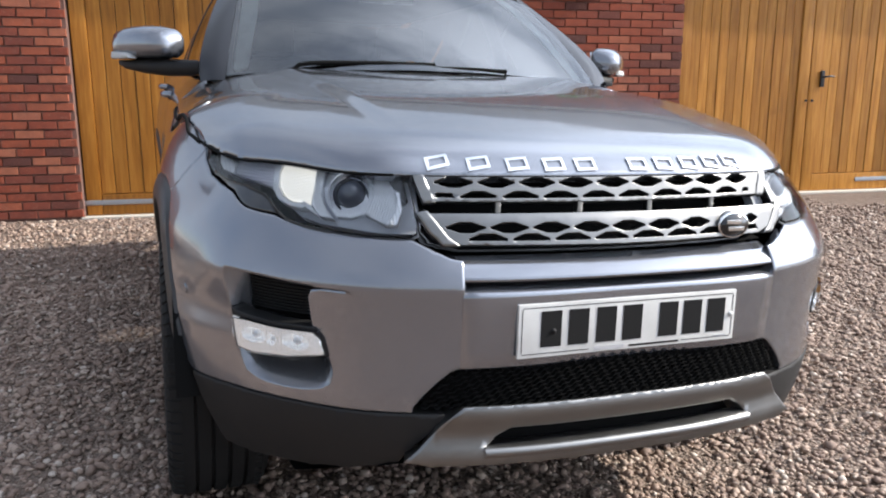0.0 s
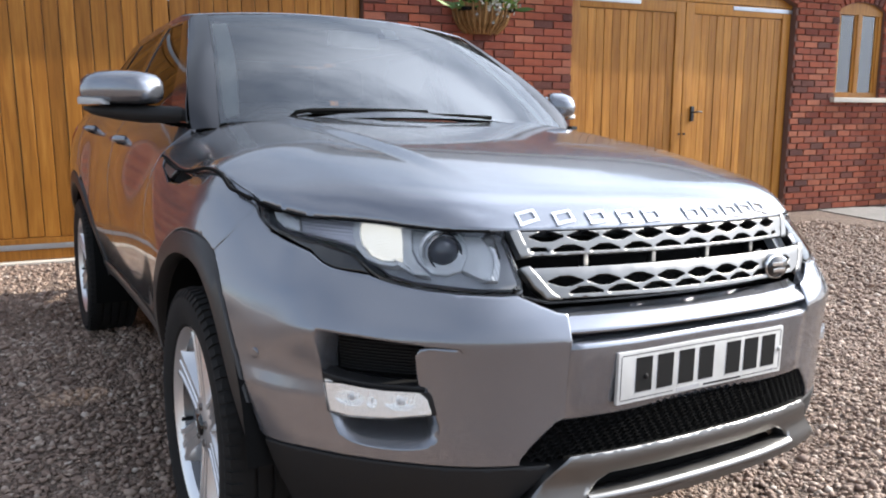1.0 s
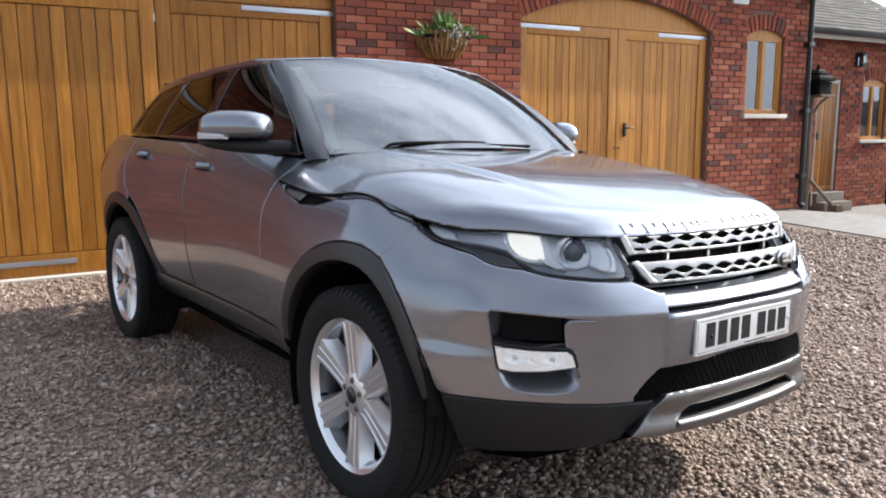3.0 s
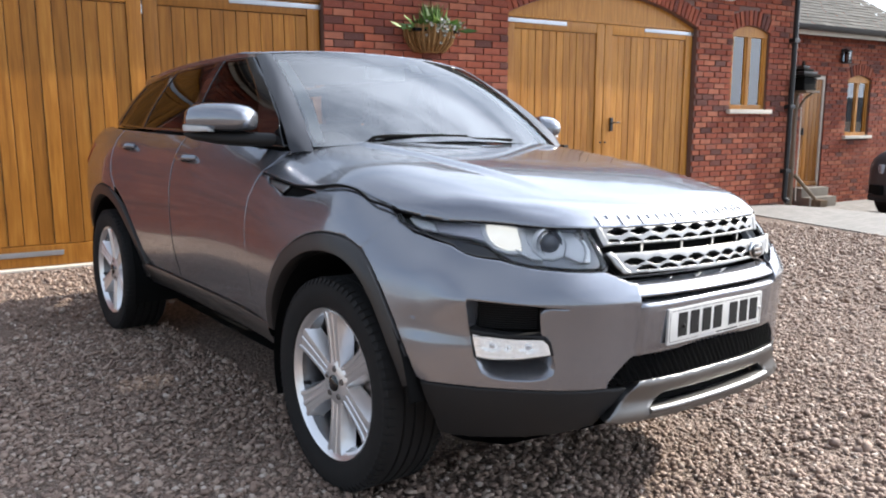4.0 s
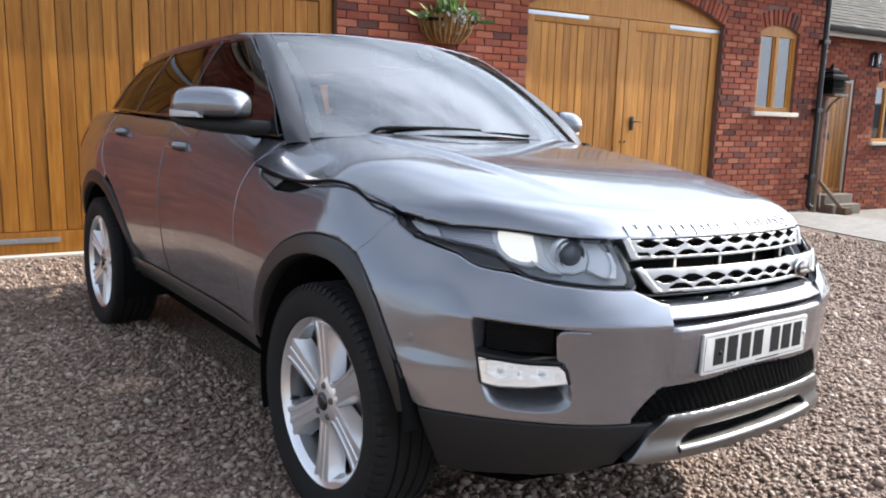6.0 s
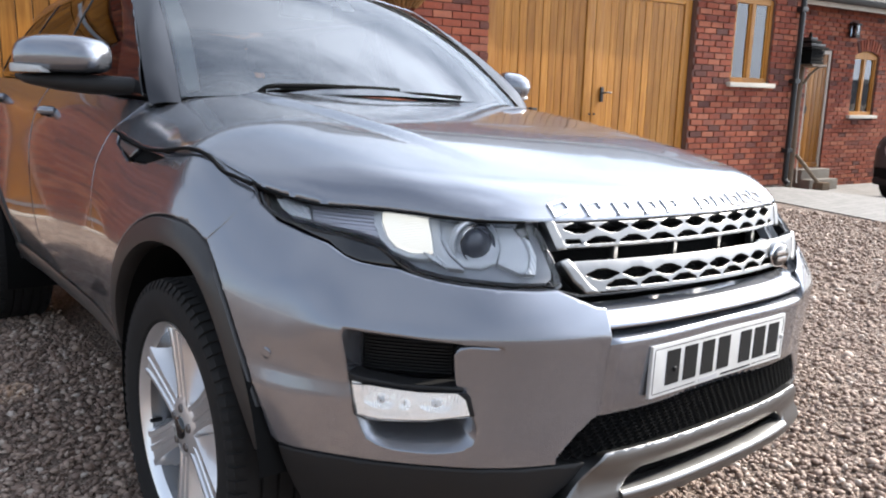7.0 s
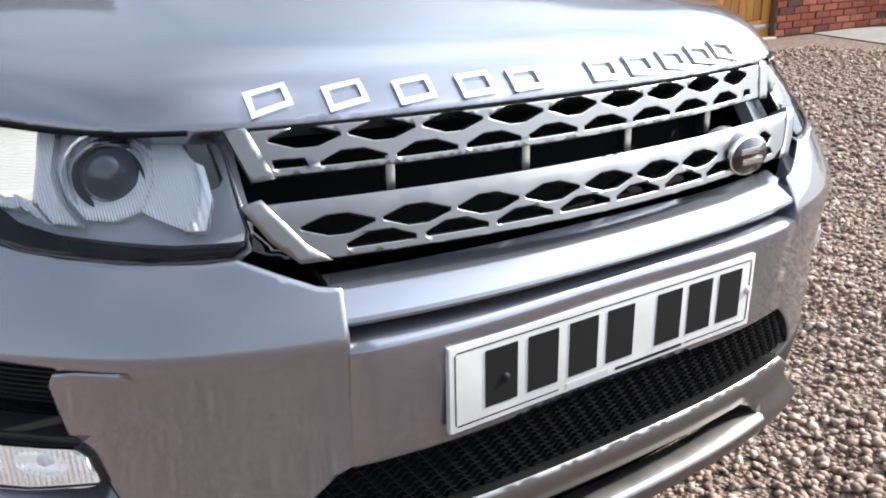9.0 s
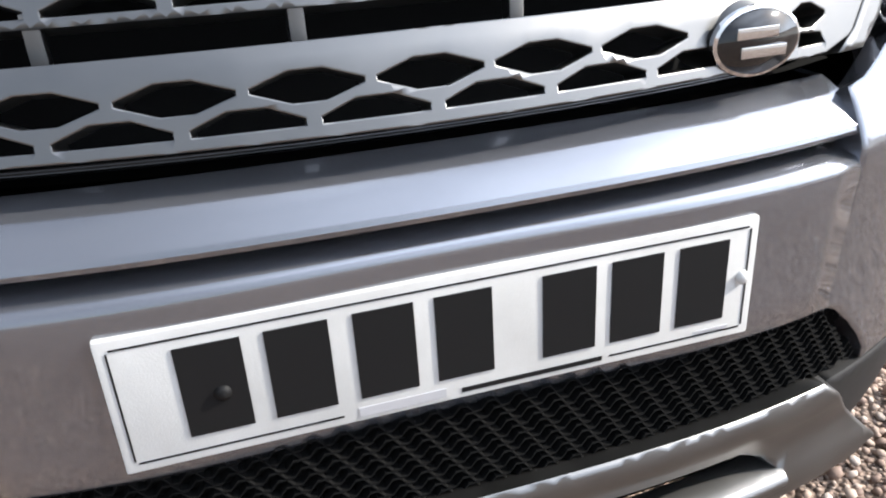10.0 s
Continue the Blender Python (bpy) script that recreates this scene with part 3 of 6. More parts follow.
def leaf_door(a, b, boards, top, hinge_left, label, oak):
    """One leaf of a garage door: stiles, rails, single boards and strap hinges."""
    d = empty("garage_door", WALL @ Matrix.Translation((0, .10, 0)), label, "garage door", "garage door leaves")
    for s0, s1 in ((a + .006, a + .13), (b - .13, b - .006)):
        part("stile", box((s0, -.026, .025), (s1, .02, top - .01), .005), oak, d)
    for z0, z1 in ((.025, .205), (top - .13, top - .01)):
        part("rail", box((a + .134, -.024, z0), (b - .134, .02, z1), .005), oak, d)
    w = (b - a - .264) / boards
    base = bpy.data.meshes.new("board")
    bm = box((-w / 2 + .0030, -.012, .21), (w / 2 - .0030, .010, top - .135), .006)
    bm.to_mesh(base)
    bm.free()
    base.materials.append(oak)
    for k in range(boards):
        o = new("board", base)
        o.parent, o.location = d, (a + .132 + w * (k + .5), .002 * ((k * 7) % 3 - 1), 0)
    part("backing", box((a + .1, .012, .05), (b - .1, .018, top - .05), 0), OAKDARK, d)
    for z in (.135, top - .045):
        s0, s1 = (a - .03, a + .90) if hinge_left else (b - .90, b + .03)
        strap = part("strap_hinge", box((s0, -.034, z - .022), (s1, -.026, z + .022), .003), GALV, d, "galvanised strap hinge")
        e = a - .03 if hinge_left else b + .03
        part("hinge_pin", box((e - .018, -.044, z - .075), (e + .018, -.024, z + .055), .004), GALV, strap)
        for t in (.12, .38, .64, .86):
            x = s0 + (s1 - s0) * t
            lathe("bolt", [(.0001, .006), (.006, .005), (.008, .0)], GALV, strap, "", 10, Matrix.Translation((x, -.034, z)) @ pose(0, 0, 0, 0, 0, -90))
    return d


for a, b, top, spring, rise in ((-1.585, 1.785, 2.41, 2.50, .34), (4.03, 7.15, 2.44, 2.465, .33)):
    c = (a + b) / 2 + (-.03 if a > 0 else 0)
    oak, stain = (OAK, "honey stained oak") if a > 0 else (OAKDIM, "dimmed brown stained oak")
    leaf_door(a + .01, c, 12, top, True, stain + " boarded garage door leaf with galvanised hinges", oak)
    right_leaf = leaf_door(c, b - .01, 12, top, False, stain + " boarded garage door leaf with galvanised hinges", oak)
    head = empty("arch_panel", WALL @ Matrix.Translation((0, .10, 0)), "stained oak panel filling the arch over the doors", "panel")
    n = 24
    pts = [(a + (b - a) * k / n, arch_top(a + (b - a) * k / n, a, b, spring, rise) + .004) for k in range(n + 1)]
    bm = bmesh.new()
    lo = [bm.verts.new((p[0], -.02, top)) for p in pts]
    hi = [bm.verts.new((p[0], -.02, max(top + .002, p[1]))) for p in pts]
    for k in range(n):
        bm.faces.new((lo[k], lo[k + 1], hi[k + 1], hi[k]))
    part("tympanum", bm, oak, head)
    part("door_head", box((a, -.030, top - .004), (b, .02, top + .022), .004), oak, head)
    if a > 0:
        part("door_handle", box((c + .12, -.05, 1.12), (c + .165, -.026, 1.29), .008), CASTBLACK, right_leaf, "black iron thumb latch")
        tube("latch_lever", smooth([(c + .142, -.05, 1.22), (c + .145, -.085, 1.225), (c + .20, -.09, 1.23), (c + .245, -.085, 1.225)], .02), .009, CASTBLACK, right_leaf)
        for dx in (-.03, .045):
            tube("lock_bolt", [(c + dx, -.03, .98), (c + dx, -.045, .98)], .013, CASTBLACK, right_leaf)
    tagged(part("door_step", box((a - .02, -.02, 0), (b + .02, .28, .02), .005), SILL), "pale stone threshold under the doors", "threshold", "", "structure").matrix_world = WALL


def casement(a, b, z0, spring, rise, y, label, panes):
    w = empty("window", WALL @ Matrix.Translation((0, y, 0)), label, "window")
    frame_w = .055
    for s0, s1 in ((a, a + frame_w), (b - frame_w, b), ((a + b) / 2 - .035, (a + b) / 2 + .035)):
        part("window_frame", box((s0, -.03, z0 + .02), (s1, .05, spring + .01), .006), OAK, w)
    part("window_frame", box((a, -.034, z0), (b, .05, z0 + .07), .006), OAK, w)
    n = 12
    bm = bmesh.new()
    rows = []
    for k in range(n + 1):
        s = a + (b - a) * k / n
        rows.append([bm.verts.new((s, yy, zz)) for yy, zz in ((-.032, spring - .05), (-.032, arch_top(s, a, b, spring, rise) + .004), (.05, arch_top(s, a, b, spring, rise) + .004), (.05, spring - .05))])
    for r0, r1 in zip(rows, rows[1:]):
        for k in range(4):
            bm.faces.new((r0[k], r0[(k + 1) % 4], r1[(k + 1) % 4], r1[k]))
    part("window_head", bm, OAK, w)
    mid = (a + b) / 2
    for s0, s1 in ((a + frame_w, mid - .035), (mid + .035, b - frame_w)):
        sash = part("sash", box((s0, -.012, z0 + .07), (s0 + .03, .02, spring - .05), .003), OAK, w)
        part("sash_bar", box((s1 - .03, -.012, z0 + .07), (s1, .02, spring - .05), .003), OAK, sash)
        part("pane", box((s0 + .03, .0, z0 + .07), (s1 - .03, .006, spring - .05), 0), PANE, sash)
    # without a pale blind, a dark board stands in for the room's shade
    part("blind", box((a + .03, .09, z0 + .04), (b - .03, .10, spring), 0), WHITE if panes else TRIM, w, "pale blind behind the glass" if panes else "dark board standing in for the unlit room")
    sl = part("window_sill", box((a - .07, -.135, z0 - .055), (b + .07, .02, z0 + .004), .008), SILL, w, "pale stone sill")
    return w


casement(7.87, 8.66, 1.40, 2.46, .10, .07, "small arched oak window with a pale stone sill", True)
casement(13.04, 13.80, .95, 2.00, .09, WING + .07, "small arched oak window with a pale stone sill", False)

# side door of the wing
sd = empty("side_door", WALL @ Matrix.Translation((0, WING + .06, 0)), "closed oak boarded side door in a pale frame", "door")
for s0, s1 in ((11.67, 11.725), (12.305, 12.36)):
    part("door_frame", box((s0, -.03, .03), (s1, .05, 2.05), .005), SILL, sd)
part("door_frame", box((11.67, -.032, 1.99), (12.36, .05, 2.052), .005), SILL, sd)
for k in range(5):
    part("board", box((11.727 + .1156 * k, -.008, .12), (11.727 + .1156 * (k + 1) - .005, .02, 1.988), .004), OAKDIM, sd)
part("weather_bar", box((11.727, -.03, .04), (12.303, .02, .12), .008), OAKDIM, sd)
part("door_knob", box((11.75, -.05, .98), (11.79, -.01, 1.10), .008), CASTBLACK, sd)
for k, (dz, dy) in enumerate(((.02, .17), (-.14, .34))):
    st = part("step", box((11.58, WING - dy, -.40), (12.40, WING + .01 if k == 0 else WING - .17, dz), .012), STEPSTONE, None, "worn pale stone step below the side door")
    tagged(st, "", "step", "door steps").matrix_world = WALL

# rainwater pipe
pipe = empty("drainpipe", WALL, "black iron drainpipe down the corner of the wall", "drainpipe")
tube("pipe", [(9.16, -.06, .10), (9.16, -.06, 3.05)], .038, CASTBLACK, pipe, "", 14)
tube("shoe", smooth([(9.16, -.06, .14), (9.16, -.065, .08), (9.16, -.13, .035)], .02), .040, CASTBLACK, pipe, "", 14)
tube("swan_neck", smooth([(9.16, -.06, 3.0), (9.16, -.08, 3.07), (9.16, -.15, 3.13)], .03), .036, CASTBLACK, pipe, "", 14)
for z in (.5, 1.45, 2.4):
    part("bracket", box((9.10, -.10, z - .03), (9.22, .01, z + .03), .006), CASTBLACK, pipe)

# rustic post with a dark lantern box beside the side door
post = empty("lantern_post", WALL, "weathered timber post carrying a dark shingled box", "post")
tube("post", [(9.50, .10, -.1), (9.51, .10, .55), (9.495, .10, 1.1), (9.51, .09, 1.66)], [.052, .046, .043, .040], OAKDARK, post, "", 10)
tube("cable", smooth([(9.585, .04, .02), (9.58, .05, .5), (9.59, .05, 1.0), (9.575, .05, 1.45)], .08), .009, SILL, post, "pale cable beside the post", 6)
part("lantern_box", box((9.39, -.10, 1.69), (9.66, .16, 1.88), .012), VOID, post)
for k in range(4):
    part("box_slat", box((9.375, -.115, 1.695 + .047 * k), (9.675, -.10, 1.733 + .047 * k), .004), VOID, post)
for k, (w, z) in enumerate(((.20, 1.885), (.165, 1.93), (.125, 1.975), (.075, 2.02))):
    part("roof_tier", box((9.525 - w, .03 - w * .85, z), (9.525 + w, .03 + w * .85, z + .038), .01), CASTBLACK if k % 2 else VOID, post)
tube("finial", [(9.525, .03, 2.05), (9.525, .03, 2.13)], [.035, .012], VOID, post, "", 8)
part("shelf", box((9.37, -.15, 1.655), (9.72, .20, 1.69), .006), OAKDARK, post)
tube("bracket", smooth([(9.52, .05, 1.42), (9.56, .0, 1.55), (9.66, -.06, 1.655)], .05), .018, OAKDARK, post, "", 8)
tube("foot_brace", [(9.53, .05, .42), (9.90, -.12, .0)], .030, OAKDARK, post, "", 8)
part("foot_block", box((9.84, -.22, -.08), (10.02, -.06, .03), .015), OAKDARK, post)

# wall lantern
lantern = empty("wall_lantern", WALL @ Matrix.Translation((12.76, WING, 2.44)), "black wall lantern with clear panes", "lantern")
part("back_plate", box((-.04, -.02, -.12), (.04, .012, .12), .006), CASTBLACK, lantern)
part("cage", box((-.055, -.16, -.13), (.055, -.05, .06), .008), PANE, lantern)
for dx in (-.052, .052):
    for dy in (-.157, -.053):
        part("cage_bar", box((dx - .006, dy - .006, -.13), (dx + .006, dy + .006, .06), 0), CASTBLACK, lantern)
part("cap", box((-.07, -.175, .06), (.07, -.035, .09), .012), CASTBLACK, lantern)
part("arm", box((-.012, -.10, .09), (.012, .0, .115), .004), CASTBLACK, lantern)
part("base", box((-.06, -.165, -.15), (.06, -.045, -.128), .006), CASTBLACK, lantern)

# alarm box high on the wall
ab = part("wall_box", box((7.50, -.05, 2.86), (7.80, .02, 3.02), .015), WHITE, None, "white plastic box fixed high on the brick wall")
tagged(ab, "", "wall box").matrix_world = WALL

# hanging basket
basket = empty("wall_basket", WALL @ Matrix.Translation((2.97, 0, 0)), "half-round woven wall basket with green plants and pale flowers", "hanging basket")
rows = []
for k in range(9):
    t = k / 8
    r = .30 * math.sin(math.pi / 2 * (1 - t * .82)) ** .8
    rows.append([(r * math.cos(a) * (1 + .03 * math.sin(9 * a)), -r * math.sin(a) * .85 * (1 + .03 * math.sin(11 * a)) + .006, 2.235 - .27 * t) for a in [math.pi * j / 28 for j in range(29)]])
loft("basket_body", rows, COIR, basket, "", 60)
part("soil", box((-.27, -.21, 2.17), (.27, 0, 2.20), .0), VOID, basket)
for k in range(15):
    a = math.pi * (k + .5) / 15
    path = [(.305 * math.cos(a) * f, -.265 * math.sin(a) * f, 2.245 - .27 * t) for f, t in ((1.0, 0), (.97, .35), (.83, .7), (.55, 1.0))]
    tube("slat", smooth(path, .04), .013, COIR, basket, "", 6)
rng = random.Random(11)
lv, lf, fv, ff = [], [], [], []
for k in range(420):
    spike = k < 150
    base = Vector((rng.gauss(0, .05 if spike else .12), -.10 + rng.gauss(0, .05), 2.20))
    tip = base + (Vector((rng.gauss(0, .05), rng.gauss(0, .04), rng.uniform(.12, .30))) if spike else Vector((rng.gauss(0, .10), rng.gauss(-.05, .08), rng.uniform(-.02, .14))))
    d = tip - base
    side = d.cross(Vector((rng.gauss(0, 1), rng.gauss(0, 1), .2))).normalized() * (rng.uniform(.006, .010) if spike else rng.uniform(.014, .026))
    b = len(lv)
    lv += [base, base + d * .5 + side, tip, base + d * .5 - side]
    lf.append((b, b + 1, b + 2, b + 3))
for k in range(70):
    c = Vector((rng.gauss(.04, .11), -.20 - abs(rng.gauss(0, .06)), 2.20 + rng.gauss(.01, .045)))
    for j in range(3):
        a = Vector((rng.gauss(0, 1), rng.gauss(0, 1), rng.gauss(0, 1))).normalized() * .020
        b2 = a.cross(Vector((rng.gauss(0, 1), 1, rng.gauss(0, 1)))).normalized() * .017
        b = len(fv)
        fv += [c - a, c + b2, c + a, c - b2]
        ff.append((b, b + 1, b + 2, b + 3))
tagged(mesh_ob("foliage", lv, lf, LEAF, basket, "fresh green leaves", 0), "", "", "", "stuff")
tagged(mesh_ob("flowers", fv, ff, PETAL, basket, "pale flowers", 0), "", "", "", "stuff")
part("wall_hook", box((-.01, -.03, 2.23), (.01, .012, 2.33), .002), CASTBLACK, basket)

# far hills behind the end of the wing
hv, hf = [], []
for k in range(61):
    a = radians(-40 + 220 * k / 60)
    h = 16 + 14 * noise.noise(Vector((k * .21, 3, 0))) + 5 * noise.noise(Vector((k * .8, 7, 0)))
    hv += [(620 * math.cos(a), 620 * math.sin(a), -4), (640 * math.cos(a), 640 * math.sin(a), max(6, h)), (900 * math.cos(a), 900 * math.sin(a), -4)]
for k in range(60):
    hf += [(3 * k, 3 * k + 1, 3 * k + 4, 3 * k + 3), (3 * k + 1, 3 * k + 2, 3 * k + 5, 3 * k + 4)]
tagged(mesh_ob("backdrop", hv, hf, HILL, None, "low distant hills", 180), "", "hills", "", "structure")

# ---- the parked car: shape ----


def q_at(y):
    """How far round the plan the flank reaches the length y."""
    lo, hi = 0.6, 4.9
    for _ in range(40):
        mid = (lo + hi) / 2
        lo, hi = (mid, hi) if plan_y(mid) < y else (lo, mid)
    return lo


def arch(y0, r, a, b, n=22):
    """Part of a wheel arch's rim, from the angle a to b in degrees, as (q, z); the front one is drawn in ahead of the wheel."""
    out = []
    for i in range(n + 1):
        w = a + (b - a) * i / n
        k = r * (1 - .135 * ease(98, 150, w) * (y0 == 0))
        out.append((q_at(y0 + k * math.cos(radians(w))), 0.36 + k * math.sin(radians(w))))
    return out


def sunk(depth):
    """The body's surface set in by a depth."""
    def f(q, z):
        s = 1 if q >= 0 else -1
        q = abs(q)
        x, y, _ = body(q, z)
        dx, dy = plan_x(q + .004) - plan_x(q - .004), plan_y(q + .004) - plan_y(q - .004)
        k = math.hypot(dx, dy)
        return (s * (x - depth * dy / k), y + depth * dx / k, z)
    return f


skin = sunk(0.0)
hood_mid = spline((-.80, -.775, -.76, -.74, -.70, -.6, -.4, -.1, .2, .5), (.930, .957, .973, .990, 1.013, 1.043, 1.082, 1.122, 1.157, 1.187))
hood_nose = spline((0, .2, .4, .5, .61, .7, .8, .84, .86), (-.775, -.768, -.739, -.703, -.600, -.475, -.286, -.127, -.02))
hood_roll = spline((-.47, -.36, -.275, -.2, -.13, -.06, .03, .13, .224, .5, .8), (0, .010, .025, .030, .034, .040, .056, .095, .130, .135, .135))

hood_edge = spline((-.2, -.1, 0, .1, .2, .3, .4, .5, .65), (.985, 1.022, 1.040, 1.038, 1.029, 1.027, 1.034, 1.047, 1.062))


def hood(x, y):
    s = abs(x)
    back = hood_nose(s) + .775
    z = hood_mid(y - back * (1 - 0.93 * ease(-.45, .42, y)))
    z -= hood_roll(y) * ease(.60, .87, s) ** 1.7
    w = ease(-.16, .06, y)
    if w:
        z = z * (1 - w) + (hood_mid(y) - (hood_mid(y) - hood_edge(y)) * (s / .857) ** 6.5) * w
    # the corner over the headlamp is drawn up
    z += .008 * ease(.54, .68, s) * (1 - ease(-.50, -.12, y))
    # the crease that runs from the screen's corner towards the nose
    cx = .432 + .11 * (y + .5)
    t = min(1, max(0, (s - cx + .024) / .048))
    t = t + .16 * (ease(0, 1, t) - t)
    z += 0.013 * ease(-.66, -.12, y) * (1 - t)
    return (x, y, z)


belt_z = spline((.5, .9, 1.4, 2.2, 2.7, 3.1), (1.150, 1.172, 1.198, 1.216, 1.228, 1.24))
belt_x = spline((.5, .9, 1.4, 2.2, 2.7, 3.1), (.775, .795, .800, .797, .782, .745))
rail_z = spline((.9, 1.12, 1.5, 2.0, 2.5, 2.8, 3.0, 3.3), (1.50, 1.558, 1.574, 1.562, 1.531, 1.492, 1.455, 1.39))
rail_x = spline((.9, 1.12, 1.5, 2.0, 2.5, 2.8, 3.0, 3.3), (.655, .632, .631, .632, .629, .62, .61, .58))


def flank_glass(y, z):
    a, b = belt_z(y), rail_z(y)
    t = (z - a) / max(0.05, b - a)
    return (belt_x(y) + (rail_x(y) - belt_x(y)) * t + 0.018 * 4 * t * (1 - t), y, z)


def screen(u, v):
    """The windscreen: u across from -1 to 1, v from the cowl to the roof."""
    x = u * (.735 + (.602 - .735) * v)
    y = (.335 + .175 * u * u) * (1 - v) + (1.045 + .085 * u * u) * v
    z = (1.188 - .036 * u * u) * (1 - v) + (1.606 - .034 * u * u) * v
    k = 0.028 * 4 * v * (1 - v)
    return (x, y - k * 0.5, z + k)


pillar_y = spline((-.1, 0, .21, .46, .69, .84, 1.0), (.52, .542, .580, .668, .813, .978, 1.155))
roof_mid = spline((1.0, 1.2, 1.6, 2.2, 2.6, 2.9, 3.3), (1.603, 1.618, 1.632, 1.612, 1.575, 1.52, 1.43))


def roof(x, y):
    e, m, w = rail_z(y) + 0.012, roof_mid(y), rail_x(y) + 0.012
    return (x, y, e + (m - e) * (1 - min(1.2, abs(x) / w) ** 2.6))


# the car's sideways tilt is fitted to the camera's view
CAR = pose(-.9, 0, 0, 0, math.degrees(math.atan(0.027)), 0) @ pose(.9, 0, 0)
car = empty("car", CAR, "grey metallic compact SUV parked on gravel, side lamps lit", "car")

# nose
nose = [(.374, .801), (.40, .806), (.44, .822), (.48, .838), (.52, .836), (.6, .8385), (.68, .8430), (.73, .8475), (.778, .8565), (.812, .8645), (.8616, .867), (.905, .871), (.936, .878), (.962, .887), (.99, .8965), (1.06, .907), (1.16, .922), (1.235, .950), (1.268, .974)]
low = [(1.045, .490), (.47, .490), (.47, .503), (.45, .528), (.425, .553), (.395, .578), (.372, .588)]
scoop_lip = smooth([(.655, .610), (.640, .566), (.652, .538), (.69, .525), (.75, .520), (.82, .526), (.855, .545), (.875, .585)], .012)
fog_hole = [(.900, .7545), (.80, .749), (.70, .742), (.60, .736), (.655, .737), (.680, .733), (.690, .718), (.688, .690), (.684, .656)] + [(p[0], p[1]) for p in scoop_lip] + [(.893, .650), (.899, .700), (.9045, .740)]
lamp_edge = [(.884, .651), (.78, .644), (.68, .645), (.664, .632), (.655, .603), (.74, .588), (.83, .583), (.87, .588)]
seam = [(1.272, .955), (1.31, .900), (1.345, .862)]
wing_gap = [(1.272, .976), (1.335, 1.008), (1.42, 1.036), (1.51, 1.048), (1.61, 1.040), (1.675, 1.024)]
lens_edge = [(1.256, .976), (1.215, .9445), (1.14, .9265), (1.076, .9205), (.946, .9135), (.862, .899), (.835, .886), (.809, .8725), (.778, .8600), (.721, .8505), (.66, .8465), (.5665, .8415), (.485, .8415), (.472, .8485), (.470, .862), (.478, .8865), (.490, .929), (.500, .944), (.515, .950), (.564, .953), (.70, .957), (.78, .958), (.90, .960), (1.05, .9625), (1.16, .968), (1.22, .9745)]
insert_edge = [(1.12, .9195), (1.04, .9165), (.953, .911), (.873, .9025), (.842, .8886), (.818, .8705), (.8124, .867), (.87, .869), (.9028, .8716), (.9367, .8785), (.962, .888), (.99, .8985), (1.06, .910)]
LED_CUPS = ((.825, .6195, .033, .0165), (.779, .6165, .0125, .0125), (.720, .6205, .033, .0165))
for s in (-1, 1):
    corner = nose + seam + sorted([p for p in arch(0, .532, 100, 172) if .50 < p[1] < .85], key=lambda p: -p[1]) + low
    panel("bumper_corner", skin, corner, PAINT, car, [fog_hole], 0.02, 0.03, 0, .003, s)
    pocket = panel("fog_pocket", sunk(.062), [(q + (q - .77) * .03, z + (z - .63) * .03) for q, z in fog_hole], VOID, car, (), .03, .004, 0, 0, s)
    # painted scoop under the fog lamp
    lipc = scoop_lip
    rows = []
    for k in range(7):
        t = k / 6
        rows.append([sunk(.002 + .052 * t ** 1.3)(q + (.765 - q) * .30 * t, z + (.588 - z) * .72 * t ** 1.4) for q, z in lipc])
    rows = [[(x * s, y, z) for x, y, z in r] for r in rows]
    loft("fog_scoop", rows if s > 0 else rows[::-1], PAINT, car, "", 180)
    fog = panel("fog_lamp", sunk(-.006), lamp_edge, FOGLENS, car, [[(qc + hw * math.cos(radians(g)), zc + hh * math.sin(radians(g))) for g in range(0, 360, 18)] for qc, zc, hw, hh in LED_CUPS], .016, .02, 0, 0, s, "chrome reflector of the daytime lamp")
    panel("bezel", sunk(-.003), [(q + (q - .77) * .085, z + (z - .617) * (.20 if z < .617 else .42)) for q, z in lamp_edge], BLACK, fog, [lamp_edge], .02, .035, 0, .001, s)
    panel("lamp_cover", sunk(-.014), lamp_edge, CLEAR, fog, (), .02, .003, 0, .002, s)
    for qc, zc, hw, hh in LED_CUPS:
        rows = []
        for k in range(6):
            f, d = 1 - (k / 5) ** 1.3 * .75, -.006 + .009 * (k / 5) ** .8
            rows.append([(s * x, y, z) for x, y, z in (sunk(d)(qc + hw * f * math.cos(a), zc + hh * f * math.sin(a)) for a in [2 * math.pi * j / 20 for j in range(20)])])
        cup = loft("led_cup", rows if s > 0 else rows[::-1], FOGLENS, fog, "", 180, True, False)
        rows = [[(s * x, y, z) for x, y, z in (sunk(.004 - .009 * math.sin(w))(qc + hw * .30 * math.cos(w) * math.cos(a), zc + hh * .5 * math.cos(w) * math.sin(a)) for a in [2 * math.pi * j / 12 for j in range(12)])] for w in (0, .5, 1.0, 1.45)]
        loft("led_lens", rows if s > 0 else rows[::-1], LENSWHITE, cup, "", 180, True, False)
    shelf = [(.888, .646), (.842, .651), (.80, .648), (.7517, .6455), (.70, .6475), (.662, .6495)]
    rows = [[(s * x, y, z) for x, y, z in (sunk(d)(q + dq * (.77 - q), z + dz) for q, z in shelf)] for d, dz, dq in ((-.012, 0, 0), (.012, .0045, .05), (.060, .014, .12))]
    loft("lamp_top", rows if s < 0 else rows[::-1], GLOSS, fog, "gloss black top of the lamp housing", 180)
    # painted slanting wall of the pocket
    rows = []
